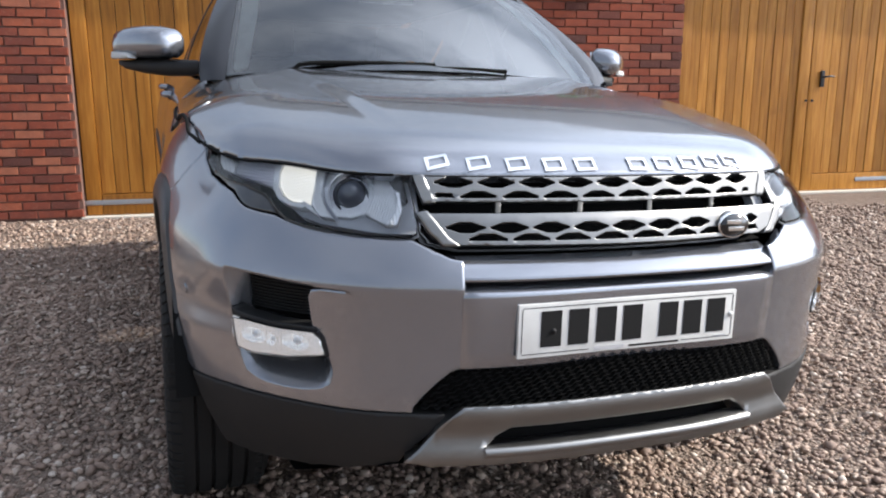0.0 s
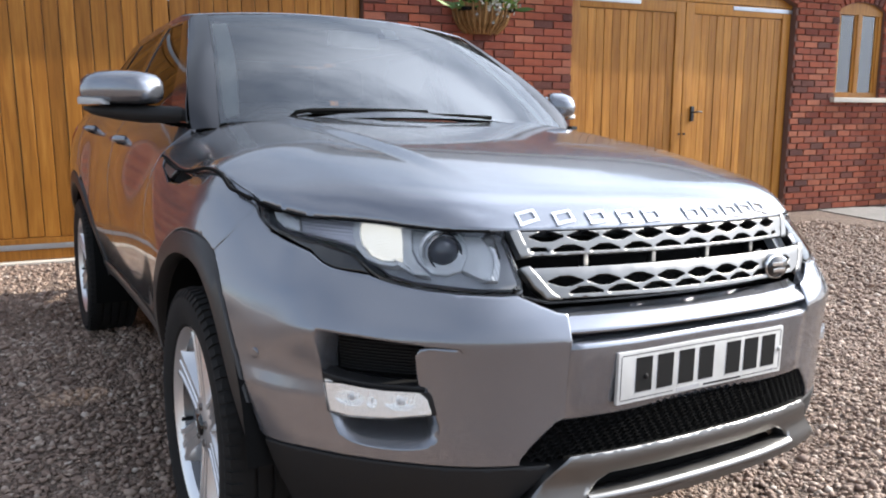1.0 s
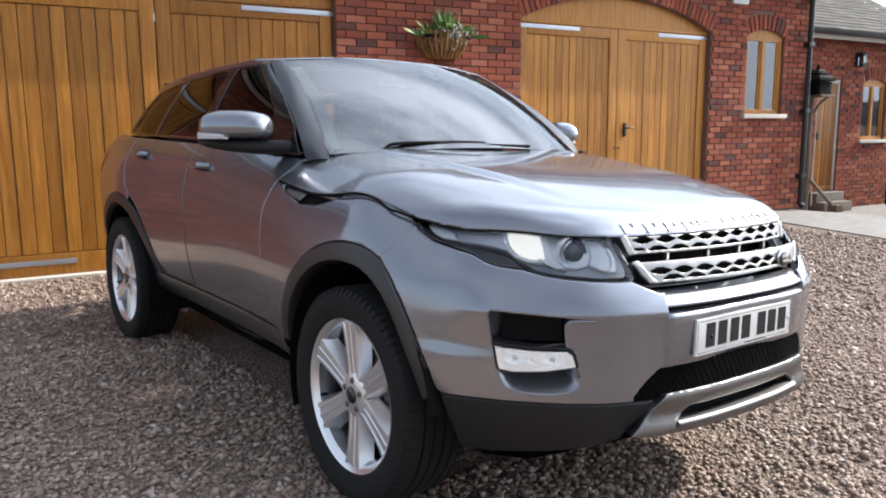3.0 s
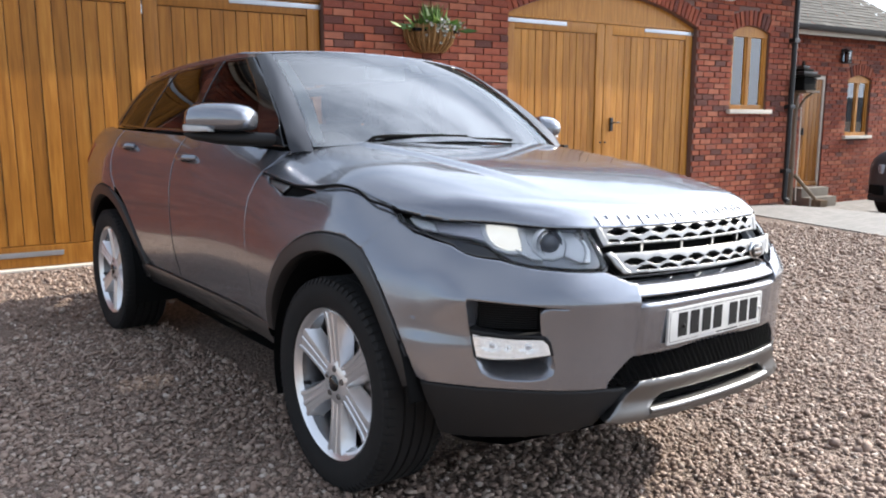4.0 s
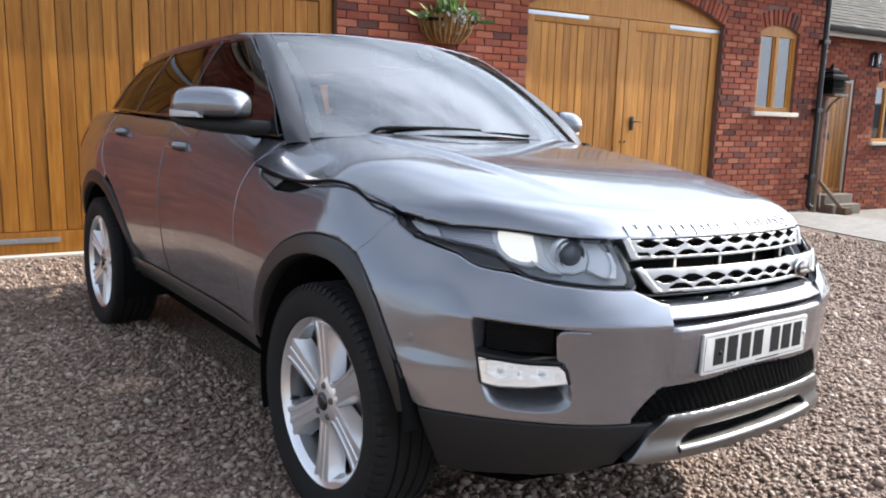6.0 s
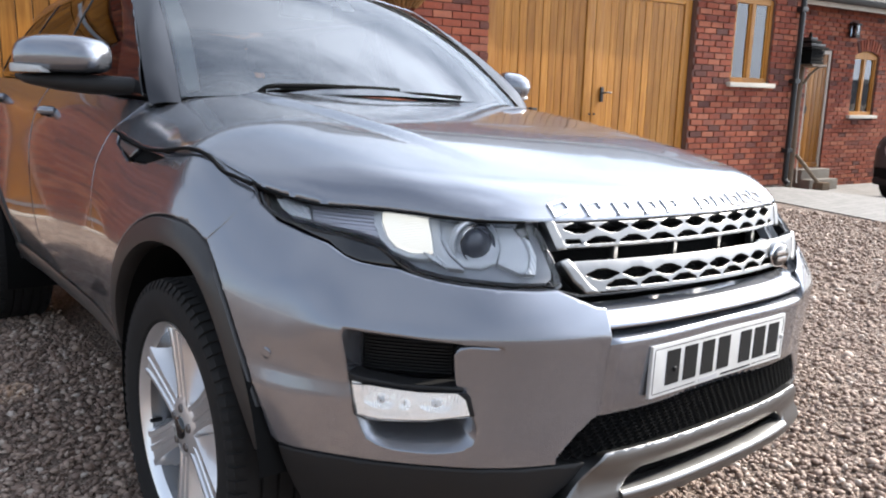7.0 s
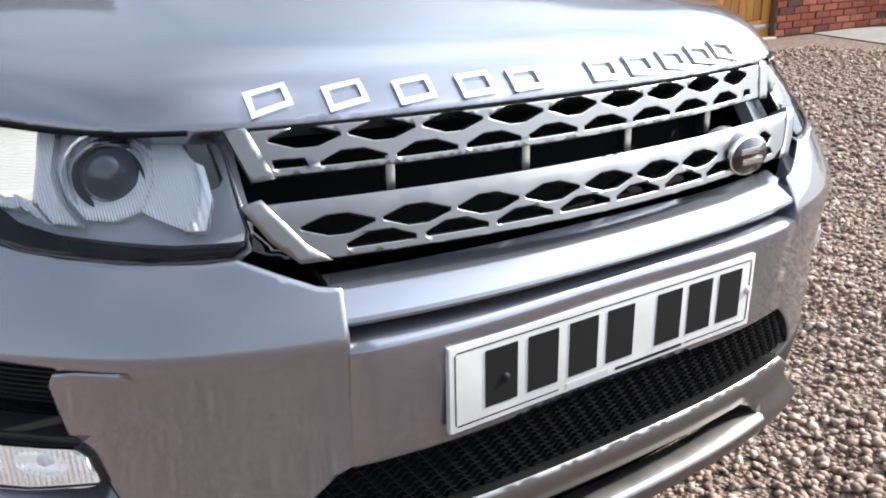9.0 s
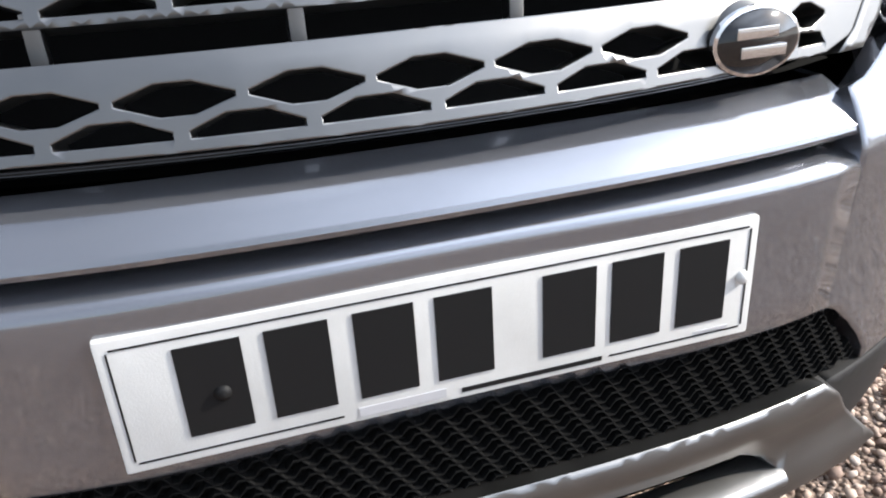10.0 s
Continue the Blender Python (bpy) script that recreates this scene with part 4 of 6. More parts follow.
    for k in range(6):
        t = k / 5
        rows.append([sunk(.002 + .050 * t)(q + (qi - q) * t, z) for q, qi, z in ((.8935, .8840, .645), (.8990, .8800, .700), (.9050, .8765, .742), (.9010, .8740, .756))])
    rows = [[(x * s, y, z) for x, y, z in r] for r in rows]
    loft("pocket_wall", rows if s < 0 else rows[::-1], PAINT, car, "", 180)
    # ribs across the dark pocket over the lamp
    for k in range(12):
        h = .664 + .0068 * k
        rows = [[(s * x, y, z) for x, y, z in (sunk(.052)(q, h), sunk(.047)(q, h + .001), sunk(.047)(q, h + .003), sunk(.052)(q, h + .004))] for q in (.694, .73, .77, .81, .845, .875)]
        loft("rib", rows if s > 0 else rows[::-1], BLACK, pocket, "", 35, True, True)
    # parking sensor
    disc = [(1.085 + .0115 * math.cos(radians(g)), .672 + .0115 * math.sin(radians(g))) for g in range(0, 360, 24)]
    panel("parking_sensor", sunk(-.0025), disc, PAINT, car, (), .005, .004, 0, .0012, s)
    # lower black cladding and its chin
    chin = [(1.05, .488), (.46, .488), (.40, .487), (.425, .452), (.460, .420), (.485, .392), (.50, .372), (.60, .348), (.75, .328), (.95, .314), (1.005, .314), (1.018, .38), (1.038, .44)]
    panel("bumper_cladding", sunk(-.002), chin[::-1], BLACK, car, (), .022, .05, 0, .004, s, "black textured lower bumper")
    # headlamp
    lamp = panel("headlamp", sunk(.052), [(q + (q - .85) * .02, z + (z - .91) * .05) for q, z in lens_edge[::-1]], LAMPGREY, car, (), .025, .02, 0, 0, s, "headlamp with lit side lamp")
    panel("lamp_cover", sunk(-.001), lens_edge[::-1], CLEAR, lamp, (), .02, .004, 0, .002, s, "clear lamp cover")
    panel("lamp_rim", sunk(.004), [(q + (q - .85) * .018, z + (z - .905) * .12 if z < .905 else z - .004) for q, z in lens_edge[::-1]], GLOSS, lamp, [lens_edge], .02, .02, 0, .001, s)
    panel("corner_insert", sunk(.006), insert_edge[::-1], GLOSS, lamp, (), .02, .03, 0, .002, s)
    panel("side_reflector", sunk(.020), [(1.222, .960), (1.17, .9567), (1.111, .951), (1.080, .929), (1.15, .932), (1.19, .943)], LENSWHITE, lamp, (), .02, .012, 0, .001, s)
    panel("indicator", sunk(.030), [(1.125, .956), (.896, .954), (.8914, .9332), (.862, .9065), (.9187, .915), (1.0, .9215), (1.078, .924)], INDICATOR, lamp, (), .02, .012, 0, .001, s, "ribbed grey indicator reflector")
    bowl = [(.884, .957), (.83, .957), (.772, .956), (.760, .9400), (.7526, .9217), (.7467, .8950), (.765, .8885), (.793, .888), (.8271, .8965), (.8578, .9157), (.8770, .9385)]
    panel("side_lamp", sunk(.030), bowl, LIT, lamp, (), .016, .02, 0, .002, s, "lit white side lamp")
    panel("bowl_rim", sunk(.024), [(.908, .957), (.884, .958), (.8770, .9385), (.8578, .9157), (.8271, .8965), (.793, .888), (.760, .8885), (.740, .884), (.765, .878), (.80, .8805), (.838, .8895), (.874, .910), (.896, .934)], CLEARWHITE, lamp, (), .02, .02, 0, .001, s, "", .003)
    panel("light_guide", sunk(.026), [(.768, .954), (.741, .953), (.7306, .9084), (.7123, .887), (.6791, .8642), (.7123, .8656), (.7454, .8867), (.755, .9216)], CLEARWHITE, lamp, (), .015, .02, 0, .002, s, "stepped clear light guide")
    for k in range(3):
        dq = .0135 * k
        panel("guide_step", sunk(.022 - .002 * k), [(.7123 + dq, .8656 + .006 * k), (.7183 + dq, .8666 + .006 * k), (.7514 + dq * .6, .8867 + .003 * k), (.7454 + dq * .6, .8867 + .003 * k)], CLEARWHITE, lamp, (), .012, .012, 0, .0008, s, "", .002)
    panel("inner_reflector", sunk(.030), [(.6025, .951), (.565, .9495), (.5324, .9203), (.5205, .9140), (.5130, .8875), (.5200, .861), (.5446, .8583), (.6023, .8765), (.5911, .9041)], CLEARWHITE, lamp, (), .015, .02, 0, .002, s)
    panel("reflector_shell", sunk(.040), [(.742, .953), (.600, .951), (.589, .904), (.604, .874), (.640, .864), (.680, .866), (.715, .889), (.733, .912)], CLEARWHITE, lamp, (), .02, .012, 0, .001, s, "bright reflector round the projector lens")
    panel("inner_fin", sunk(.018), [(.532, .9235), (.5173, .9186), (.5072, .8901), (.5154, .8597), (.5427, .8605), (.5286, .8734), (.5215, .8909), (.5233, .9073)], LENSWHITE, lamp, (), .012, .015, 0, .001, s)
    c = Vector(sunk(.030)(.655, .917))
    aim = Matrix.Translation((s * c.x, c.y, .908)) @ pose(0, 0, 0, 0, 0, -90 + s * 18)
    projector = lathe("projector", [(.039, -.03), (.039, .008), (.0365, .014), (.033, .010), (.031, .004)], CHROME, lamp, "", 40, aim)
    lathe("bulb_lens", [(.031, .004), (.028, .014), (.021, .021), (.011, .025), (.0001, .026)], BULB, projector, "dark glass projector lens", 36, aim, 180)
    lathe("ring", [(.0490, -.02), (.0490, .002), (.0472, .006), (.0455, .002), (.0455, -.02)], LENSWHITE, projector, "", 40, aim)
    lathe("shroud", [(.0455, -.022), (.0440, -.010), (.0395, -.004)], CLEARWHITE, projector, "", 40, aim)

    # wing, with its black side vent
    wing = wing_gap + [(1.80, 1.024), (2.0, 1.040), (2.115, 1.052), (2.157, 1.052), (2.203, .95), (2.208, .80), (2.179, .62), (2.153, .478), (2.08, .462)]
    rear = [p for p in arch(0, .532, 10, 107, 40)]
    wing = wing + rear + seam[::-1]
    vent = [(1.70, 1.013), (1.98, 1.033), (2.085, 1.044), (2.07, 1.028), (1.92, .985), (1.80, .988)]
    panel("front_wing", skin, wing[::-1], PAINT, car, [vent], .024, .014, 0, .003, s)
    panel("side_vent", sunk(.020), vent[::-1], VOID, car, (), .02, .01, 0, 0, s)
    panel("vent_blade", sunk(.004), [(1.90, 1.022), (2.065, 1.036), (2.045, 1.015), (1.93, .995)][::-1], SILVER, car, (), .02, .02, 0, .002, s)
    # black strip put in for the gap's shade between bonnet and wing, on over the vent
    rim = [(x, hood_nose(x)) for x in (.815, .82, .83, .8375)] + [(.838, -.06), (.846, .04), (.852, .14), (.854, .23), (.857, .36), (.857, .50)]
    line = [Vector(hood(x, y)) + Vector((.005, -.003 if y < -.1 else 0, -.004)) for x, y in rim]
    line = smooth([tuple(v) for v in line] + [sunk(-.002)(2.09, 1.052)], .02)
    tube("bonnet_seal", [(s * x, y, z) for x, y, z in line], .0048, VOID, car, "", 8)
    # black strip put in as the shadow line under the bonnet's front edge
    line = [Vector(hood(x, hood_nose(x))) + Vector((0, .002, -.0032)) for x in [.47 + .0125 * k for k in range(29)]]
    tube("lamp_seal", [(s * v.x, v.y, v.z) for v in line], .0030, VOID, car, "", 8)
    # arch trims
    for yc, nm in ((0, "front"), (2.66, "rear")):
        a0, a1 = (11, 165) if yc == 0 else (14, 176)
        o, i = arch(yc, .530, a0, a1, 40), arch(yc, .462, a0 + 1, a1 + 1, 40)
        rows = []
        for d, f in ((.012, 0), (-.004, .08), (-.008, .5), (-.004, .9), (.012, 1.0), (.06, 1.0)):
            rows.append([sunk(d)(a[0] + (b[0] - a[0]) * f, a[1] + (b[1] - a[1]) * f) for a, b in zip(o, i)])
        rows = [[(x * s, y, z) for x, y, z in r] for r in rows]
        loft("arch_trim", rows if s < 0 else rows[::-1], ARCHTRIM, car, "", 50)
        well = [[(s * xw, yc + .455 * math.cos(radians(a)), .36 + .455 * math.sin(radians(a))) for a in range(-20, 201 if yc else 173, 8)] for xw in (.90, .78, .60, .52)]
        loft("wheel_well", well if s > 0 else well[::-1], VOID, car, "", 180)
    # sill
    rows = []
    for d, z in ((.03, .475), (-.004, .470), (-.010, .45), (.0, .40), (.03, .355), (.09, .335)):
        rows.append([(s * sunk(d)(q_at(y), z)[0], y, z) for y in np.linspace(.50, 2.20, 28)])
    loft("sill", rows if s < 0 else rows[::-1], SILVER, car, "", 40)
    # doors
    front_door = [(q_at(y), z) for y, z in ((.645, 1.052), (.69, .95), (.695, .80), (.665, .62), (.64, .478), (1.0, .476), (1.60, .476), (1.60, .8), (1.60, 1.10), (1.60, belt_z(1.6) - .012), (1.2, belt_z(1.2) - .012), (.8, belt_z(.8) - .012), (.585, belt_z(.585) - .008), (.60, 1.10))]
    rear_door = [(q_at(y), z) for y, z in ((1.608, .476), (2.10, .476), (2.13, .54), (2.16, .62), (2.21, .70), (2.28, .78), (2.36, .845), (2.44, .89), (2.50, .95), (2.54, 1.05), (2.56, belt_z(2.56) - .012), (2.2, belt_z(2.2) - .012), (1.9, belt_z(1.9) - .012), (1.608, belt_z(1.608) - .012))]
    for nm, edge_line, hy, hz in (("front_door", front_door, 1.43, 1.088), ("rear_door", rear_door, 2.33, 1.122)):
        door = panel(nm, skin, edge_line, PAINT, car, (), .03, .014, 0, .0005, s)
        c = Vector(skin(q_at(hy), hz))
        bar = [(c.x + dx, hy + dy, hz + dz) for dx, dy, dz in ((-.004, -.085, 0), (.022, -.065, .002), (.034, -.03, .003), (.036, .03, .003), (.026, .07, .002), (-.004, .088, 0))]
        tube("handle", [(s * a, b, d) for a, b, d in smooth(bar, .015)], .012, PAINT, door, "", 10, False, 1.25)
        tube("handle_cup", [(s * (c.x - .004), hy - .06, hz - .004), (s * (c.x - .004), hy + .06, hz - .004)], .022, VOID, door, "", 10)
    # rear quarter and tail half
    quarter = [(q_at(2.568), belt_z(2.56) - .012), (q_at(2.55), 1.05), (q_at(2.51), .95), (q_at(2.45), .893)] + [p for p in arch(2.66, .532, 112, 14, 30)] + [(q_at(3.19), .47), (4.60, .45), (5.0, .46), (5.345, .46), (5.345, 1.12), (5.0, 1.15), (4.72, 1.20), (4.45, 1.235), (q_at(2.9), 1.228)]
    panel("rear_quarter", skin, quarter, PAINT, car, (), .035, .014, 0, .003, s)
    panel("tail_lamp", sunk(-.004), [(q_at(3.1), 1.02), (4.62, 1.0), (4.75, 1.08), (4.6, 1.14), (q_at(3.0), 1.12)], Mat("red lamp", (.25, .01, .01), .15, 0, 1).m, car, (), .03, .02, 0, .002, s)
    # side glass
    dlo = [(.585, belt_z(.585) + .004), (1.0, belt_z(1.0) + .002), (1.6, belt_z(1.6) + .002), (2.2, belt_z(2.2) + .002), (2.95, belt_z(2.95) + .004), (2.90, 1.30), (2.83, 1.40), (2.74, rail_z(2.74) - .010), (2.3, rail_z(2.3) - .006), (1.9, rail_z(1.9) - .006), (1.5, rail_z(1.5) - .006), (1.17, rail_z(1.17) - .006), (.985, 1.47), (.82, 1.378), (.675, 1.283)]
    fw = [(.80, belt_z(.8) + .016), (1.54, belt_z(1.54) + .014), (1.50, rail_z(1.5) - .022), (1.245, rail_z(1.245) - .022), (1.04, 1.44), (.90, 1.345)]
    rw = [(1.64, belt_z(1.64) + .014), (2.30, belt_z(2.3) + .014), (2.22, 1.40), (2.14, rail_z(2.14) - .024), (1.60, rail_z(1.6) - .022)]
    qw = [(2.35, belt_z(2.35) + .014), (2.86, belt_z(2.86) + .016), (2.81, 1.31), (2.74, 1.40), (2.67, rail_z(2.67) - .034), (2.20, rail_z(2.20) - .026), (2.27, 1.40)]
    panel("window_frame", flank_glass, dlo, GLOSS, car, [fw, rw, qw], .035, .02, 0, .002, s, "gloss black window surround")
    for pane_line in (fw, rw, qw):
        panel("side_window", flank_glass, pane_line, TINTED, car, (), .05, .003, -.004, 0, s)
    # screen pillar
    rows = []
    for k in range(19):
        v = -.06 + 1.06 * k / 18
        a = Vector(screen(.953, max(-.02, v * 1.01 - .01)))
        y = pillar_y(v)
        b = Vector(flank_glass(y, belt_z(y) + (rail_z(y) - belt_z(y)) * v))
        d = Vector((.006, -.005, .004))
        rows.append([a, a * .75 + b * .25 + d * .8, (a + b) / 2 + d, a * .25 + b * .75 + d * .7, b])
    rows = [[(p.x * s, p.y, p.z) for p in r] for r in rows]
    loft("screen_pillar", rows if s < 0 else rows[::-1], PILLAR, car, "", 180)
    # wing mirror
    turn = pose(-.928, .852, 1.215, 0, 0, 125) if s < 0 else pose(.928, .852, 1.215, 0, 0, 55)
    f = 1 if s > 0 else -1
    profile = ((-.164, .020, .050, .35), (-.160, .010, .078, .55), (-.150, .002, .098, .78), (-.12, 0, .112, .95), (-.06, 0, .118, 1.0), (.03, 0, .118, 1.0), (.10, .001, .113, .97), (.155, .006, .102, .87), (.180, .016, .086, .68), (.188, .028, .064, .42))
    rows = []
    for cx, z0, z1, deep in profile:
        cx, ring = cx * .85, []
        for j in range(26):
            a = 2 * math.pi * j / 26
            ca, sa = math.cos(a), math.sin(a)
            zc, zh = (z0 + z1) / 2, (z1 - z0) / 2
            dy = (.095 * (1 - .25 * max(0, sa)) if ca < 0 else .040) * math.copysign(abs(ca) ** .75, ca) * deep
            ring.append(turn @ Vector((-cx, dy * f, zc + zh * math.copysign(abs(sa) ** .55, sa))))
        rows.append(ring)
    mirror = loft("wing_mirror", rows, PAINT, car, "", 60, True, True)
    arm = ((1.045, .960, 1.205, .006, .006), (1.02, .930, 1.198, .045, .016), (.95, .865, 1.191, .075, .025), (.87, .785, 1.187, .078, .030), (.80, .725, 1.187, .060, .028), (.755, .695, 1.188, .050, .025))
    rows = [[(s * x, y + hy * math.copysign(abs(math.cos(a)) ** .7, math.cos(a)), z + hz * math.copysign(abs(math.sin(a)) ** .7, math.sin(a))) for a in [2 * math.pi * j / 16 for j in range(16)]] for x, y, z, hy, hz in arm]
    loft("mirror_base", rows, BLACK, mirror, "", 60, True, True)
    strip = []
    for cx, z1, depth in ((-.167, .022, .30), (-.163, .026, .52), (-.155, .026, .80), (-.12, .024, .965), (-.06, .022, 1.0), (-.01, .020, 1.0), (.012, .004, 1.0)):
        strip.append([(cx, -.0955 * depth, .001), (cx, -.0985 * depth, z1 * .5), (cx, -.0955 * depth, z1), (cx, -.07 * depth, z1), (cx, -.07 * depth, .001)])
    strip = [[turn @ Vector((-x * .85, y * f, z)) for x, y, z in r] for r in strip]
    loft("indicator", strip, WHITE, mirror, "clear strip of the side indicator", 60, True, True)
    back = box((-.085, -.004, -.030), (.085, .004, .036), .003, turn @ Matrix.Translation((0, .040 * f, .060)))
    part("mirror_glass", back, CHROME, mirror)

# bonnet
half = [(x, hood_nose(x)) for x in [.0125 * i for i in range(66)]] + [(.838, -.06), (.846, .04), (.852, .14), (.854, .23), (.857, .36), (.857, .50), (.853, .632), (.812, .592), (.768, .574), (.725, .545), (.66, .490), (.5, .415), (.3, .360), (.1, .335), (0, .333)]
bonnet = panel("bonnet", hood, half + [(-x, y) for x, y in half[-2:0:-1]], PAINT, car, (), .015, .03, 0, .004)
# bars in place of the raised name, each a small chrome frame
for xc in (-.381, -.297, -.214, -.132, -.058, .072, .142, .212, .278, .340):
    rows = []
    o = [(xc + sx * .024, -.757 + sy * .0125 + .04 * (abs(xc) / .4) ** 2.4) for sx, sy in ((-1, -1), (1, -1), (1, 1), (-1, 1))]
    i = [(xc + sx * .0175, -.757 + sy * .0072 + .04 * (abs(xc) / .4) ** 2.4) for sx, sy in ((-1, -1), (1, -1), (1, 1), (-1, 1))]
    panel("name_bar", hood, o, CHROME, bonnet, [i], .010, .008, .004, 0)

# grille
def grille_top(x, z):
    return (x, -.810 + .28 * x * x + (z - .90) * .32, z)


def grille_low(x, z):
    return (x, -.878 + .32 * x * x + (z - .82) * .30 + .25 * max(0, z - .876), z)


def hexagon(x, z, w, h, t=.24):
    return [(x - w, z + h * .15), (x - w * t * 1.0, z + h), (x + w * t, z + h), (x + w, z + h * .15), (x + w, z - h * .15), (x + w * t, z - h), (x - w * t, z - h), (x - w, z - h * .15)]


def wedge(x, z, w, h):
    return [(x - w, z - h), (x + w, z - h), (x + w, z - h * .35), (x + w * .34, z + h), (x - w * .34, z + h), (x - w, z - h * .35)]


holes = [hexagon(-.3575 + .0867 * i, .9426, .0390 if i < 8 else .034, .0106, .30) for i in range(9)]
holes += [wedge(-.3085 + .0869 * i, .9187, .0380 if i < 7 else .034, .0070) for i in range(8)] + [[(-.396, .9130), (-.358, .9130), (-.362, .9215), (-.396, .9225)], [(.350, .913), (.372, .913), (.374, .921), (.356, .922)]]
upper = panel("grille_bar", grille_top, [(-.412, .9055), (0, .9045), (.402, .9055), (.424, .953), (0, .9535), (-.424, .953)], SILVER, car, holes, .014, .030, 0, .0006, 1, "satin silver pierced grille bar", .0014)
holes = [hexagon(-.3535 + .0862 * i, .8608, .0388, .0104, .30) for i in range(7)] + [hexagon(.331, .8608, .022, .0096)]
holes += [wedge(-.3110 + .0868 * i, .8427, .0380, .0070) for i in range(7)] + [[(.318, .837), (.352, .837), (.346, .846), (.322, .848)]]
lower = panel("grille_bar", grille_low, [(-.366, .8285), (0, .8265), (.352, .8285), (.385, .839), (.405, .857), (.430, .887), (0, .889), (-.430, .887), (-.413, .857), (-.396, .839)], SILVER, car, holes, .014, .030, 0, .0006, 1, "satin silver pierced grille bar", .0014)
for s in (-1, 1):
    panel("end_cap", grille_low, [(.366, .826), (.389, .844), (.405, .866), (.424, .892), (.446, .888), (.424, .850), (.399, .826)], SILVER, lower, (), .015, .03, .003, .002, s)
    panel("end_cap", grille_top, [(.396, .9035), (.416, .957), (.438, .956), (.420, .902)], SILVER, upper, (), .015, .03, .003, .002, s)
for xs in (-.268, -.09, .08, .255):
    part("grille_strut", box((xs - .006, -.806 + .3 * xs * xs, .872), (xs + .006, -.79 + .3 * xs * xs, .915), .002), SILVER, car)
shell = [[(x, y + .42 * x * x, z) for x in np.linspace(-.475, .475, 15)] for y, z in ((-.80, .788), (-.735, .795), (-.715, .87), (-.70, .945), (-.735, .962))]
loft("grille_backing", shell, VOID, car, "", 60)
frame_line = [(-.35, .800), (.35, .800), (.415, .812), (.452, .850), (.474, .955), (-.474, .955), (-.452, .850), (-.415, .812)]
panel("grille_frame", lambda x, z: (x, -.806 + .32 * x * x + (z - .81) * .36, z), frame_line, GLOSS, car, [[(-.345, .806), (.345, .806), (.40, .82), (.432, .86), (.446, .952), (-.446, .952), (-.432, .86), (-.40, .82)]], .02, .05, 0, .002)
# oval badge on a silver pod
pod = []
for k in range(8):
    w = k / 7 * math.pi / 2
    pod.append([(.262 + (.046 - .012 * math.sin(w)) * math.cos(a), -.806 - .048 * math.sin(w) ** .7, .852 + (.032 - .006 * math.sin(w)) * math.sin(a)) for a in [2 * math.pi * j / 28 for j in range(28)]])
badge = loft("badge", pod, SILVER, lower, "oval maker's badge on a silver pod", 180, True)
disc = [[(.262 + .041 * f * math.cos(a), -.8545 - d, .851 + .0285 * f * math.sin(a)) for a in [2 * math.pi * j / 32 for j in range(32)]] for f, d in ((1, 0), (.98, .004), (.9, .005))]
loft("badge_rim", disc, CHROME, badge, "", 40, True)
disc = [[(.262 + .0375 * f * math.cos(a), -.8585 - d, .851 + .025 * f * math.sin(a)) for a in [2 * math.pi * j / 32 for j in range(32)]] for f, d in ((1, 0), (.97, .003), (.001, .004))]
loft("badge_face", disc, GLOSS, badge, "", 180, True)
for dx, dz, w in ((-.003, .0075, .019), (.004, -.0075, .021)):
    part("badge_bar", box((.262 + dx - w, -.8635, .851 + dz - .0045), (.262 + dx + w, -.861, .851 + dz + .0045), .001), CHROME, badge)

# middle of the bumper
xs_mid = [-.373] + np.linspace(-.372, .372, 25).tolist() + [.373]


def across(profile, flat=0):
    return [[(x, plan_y(abs(x)) + dy + flat * (1 - ease(.0, .36, abs(x))) + (.03 if abs(x) > .3725 else 0), z) for x in xs_mid] for dy, z in profile]


loft("bumper_centre", across([(.04, .578), (.018, .582), (.014, .588), (.012, .62), (.009, .66), (.006, .70), (.003, .730), (.004, .737), (.010, .742), (.030, .748), (.07, .751)], .014), PAINT, car, "", 180)
loft("bumper_lip", across([(.075, .760), (.020, .759), (.014, .761), (.012, .7655), (.0135, .770), (.024, .7805), (.0355, .7905), (.0385, .7925), (.042, .794), (.056, .7995), (.066, .803), (.075, .799)]), PAINT, car, "", 20)
loft("bumper_slot", across([(.05, .70), (.055, .78)]), VOID, car, "", 180)
# number plate, its characters as plain bars
plate = part("number_plate", box((-.26, -.921, .611), (.26, -.912, .722), .003), WHITE, car, "white number plate with black bars")
plate.location = (-.004, .026, -.006)
for z in (.619, .714):
    for a, b in (((-.250, .250),) if z > .7 else ((-.250, -.10), (.125, .25))):
        part("border_line", box((a, -.9216, z - .0007), (b, -.9205, z + .0007), 0), INK, plate)
for x in (-.252, .252):
    part("border_line", box((x - .0007, -.9216, .621), (x + .0007, -.9205, .712), 0), INK, plate)
for x in (-.188, -.126, -.062, .0, .088, .148, .209):
    part("bar", box((x - .023, -.9222, .632), (x + .023, -.9205, .706), 0), INK, plate)
part("bar", box((-.005, -.9218, .6165), (.118, -.9205, .6205), 0), INK, plate)
part("bar", box((-.088, -.9218, .6155), (-.018, -.9205, .6235), 0), GREYINK, plate)
part("bar", box((.205, -.9218, .6215), (.238, -.9205, .6235), 0), GREYINK, plate)
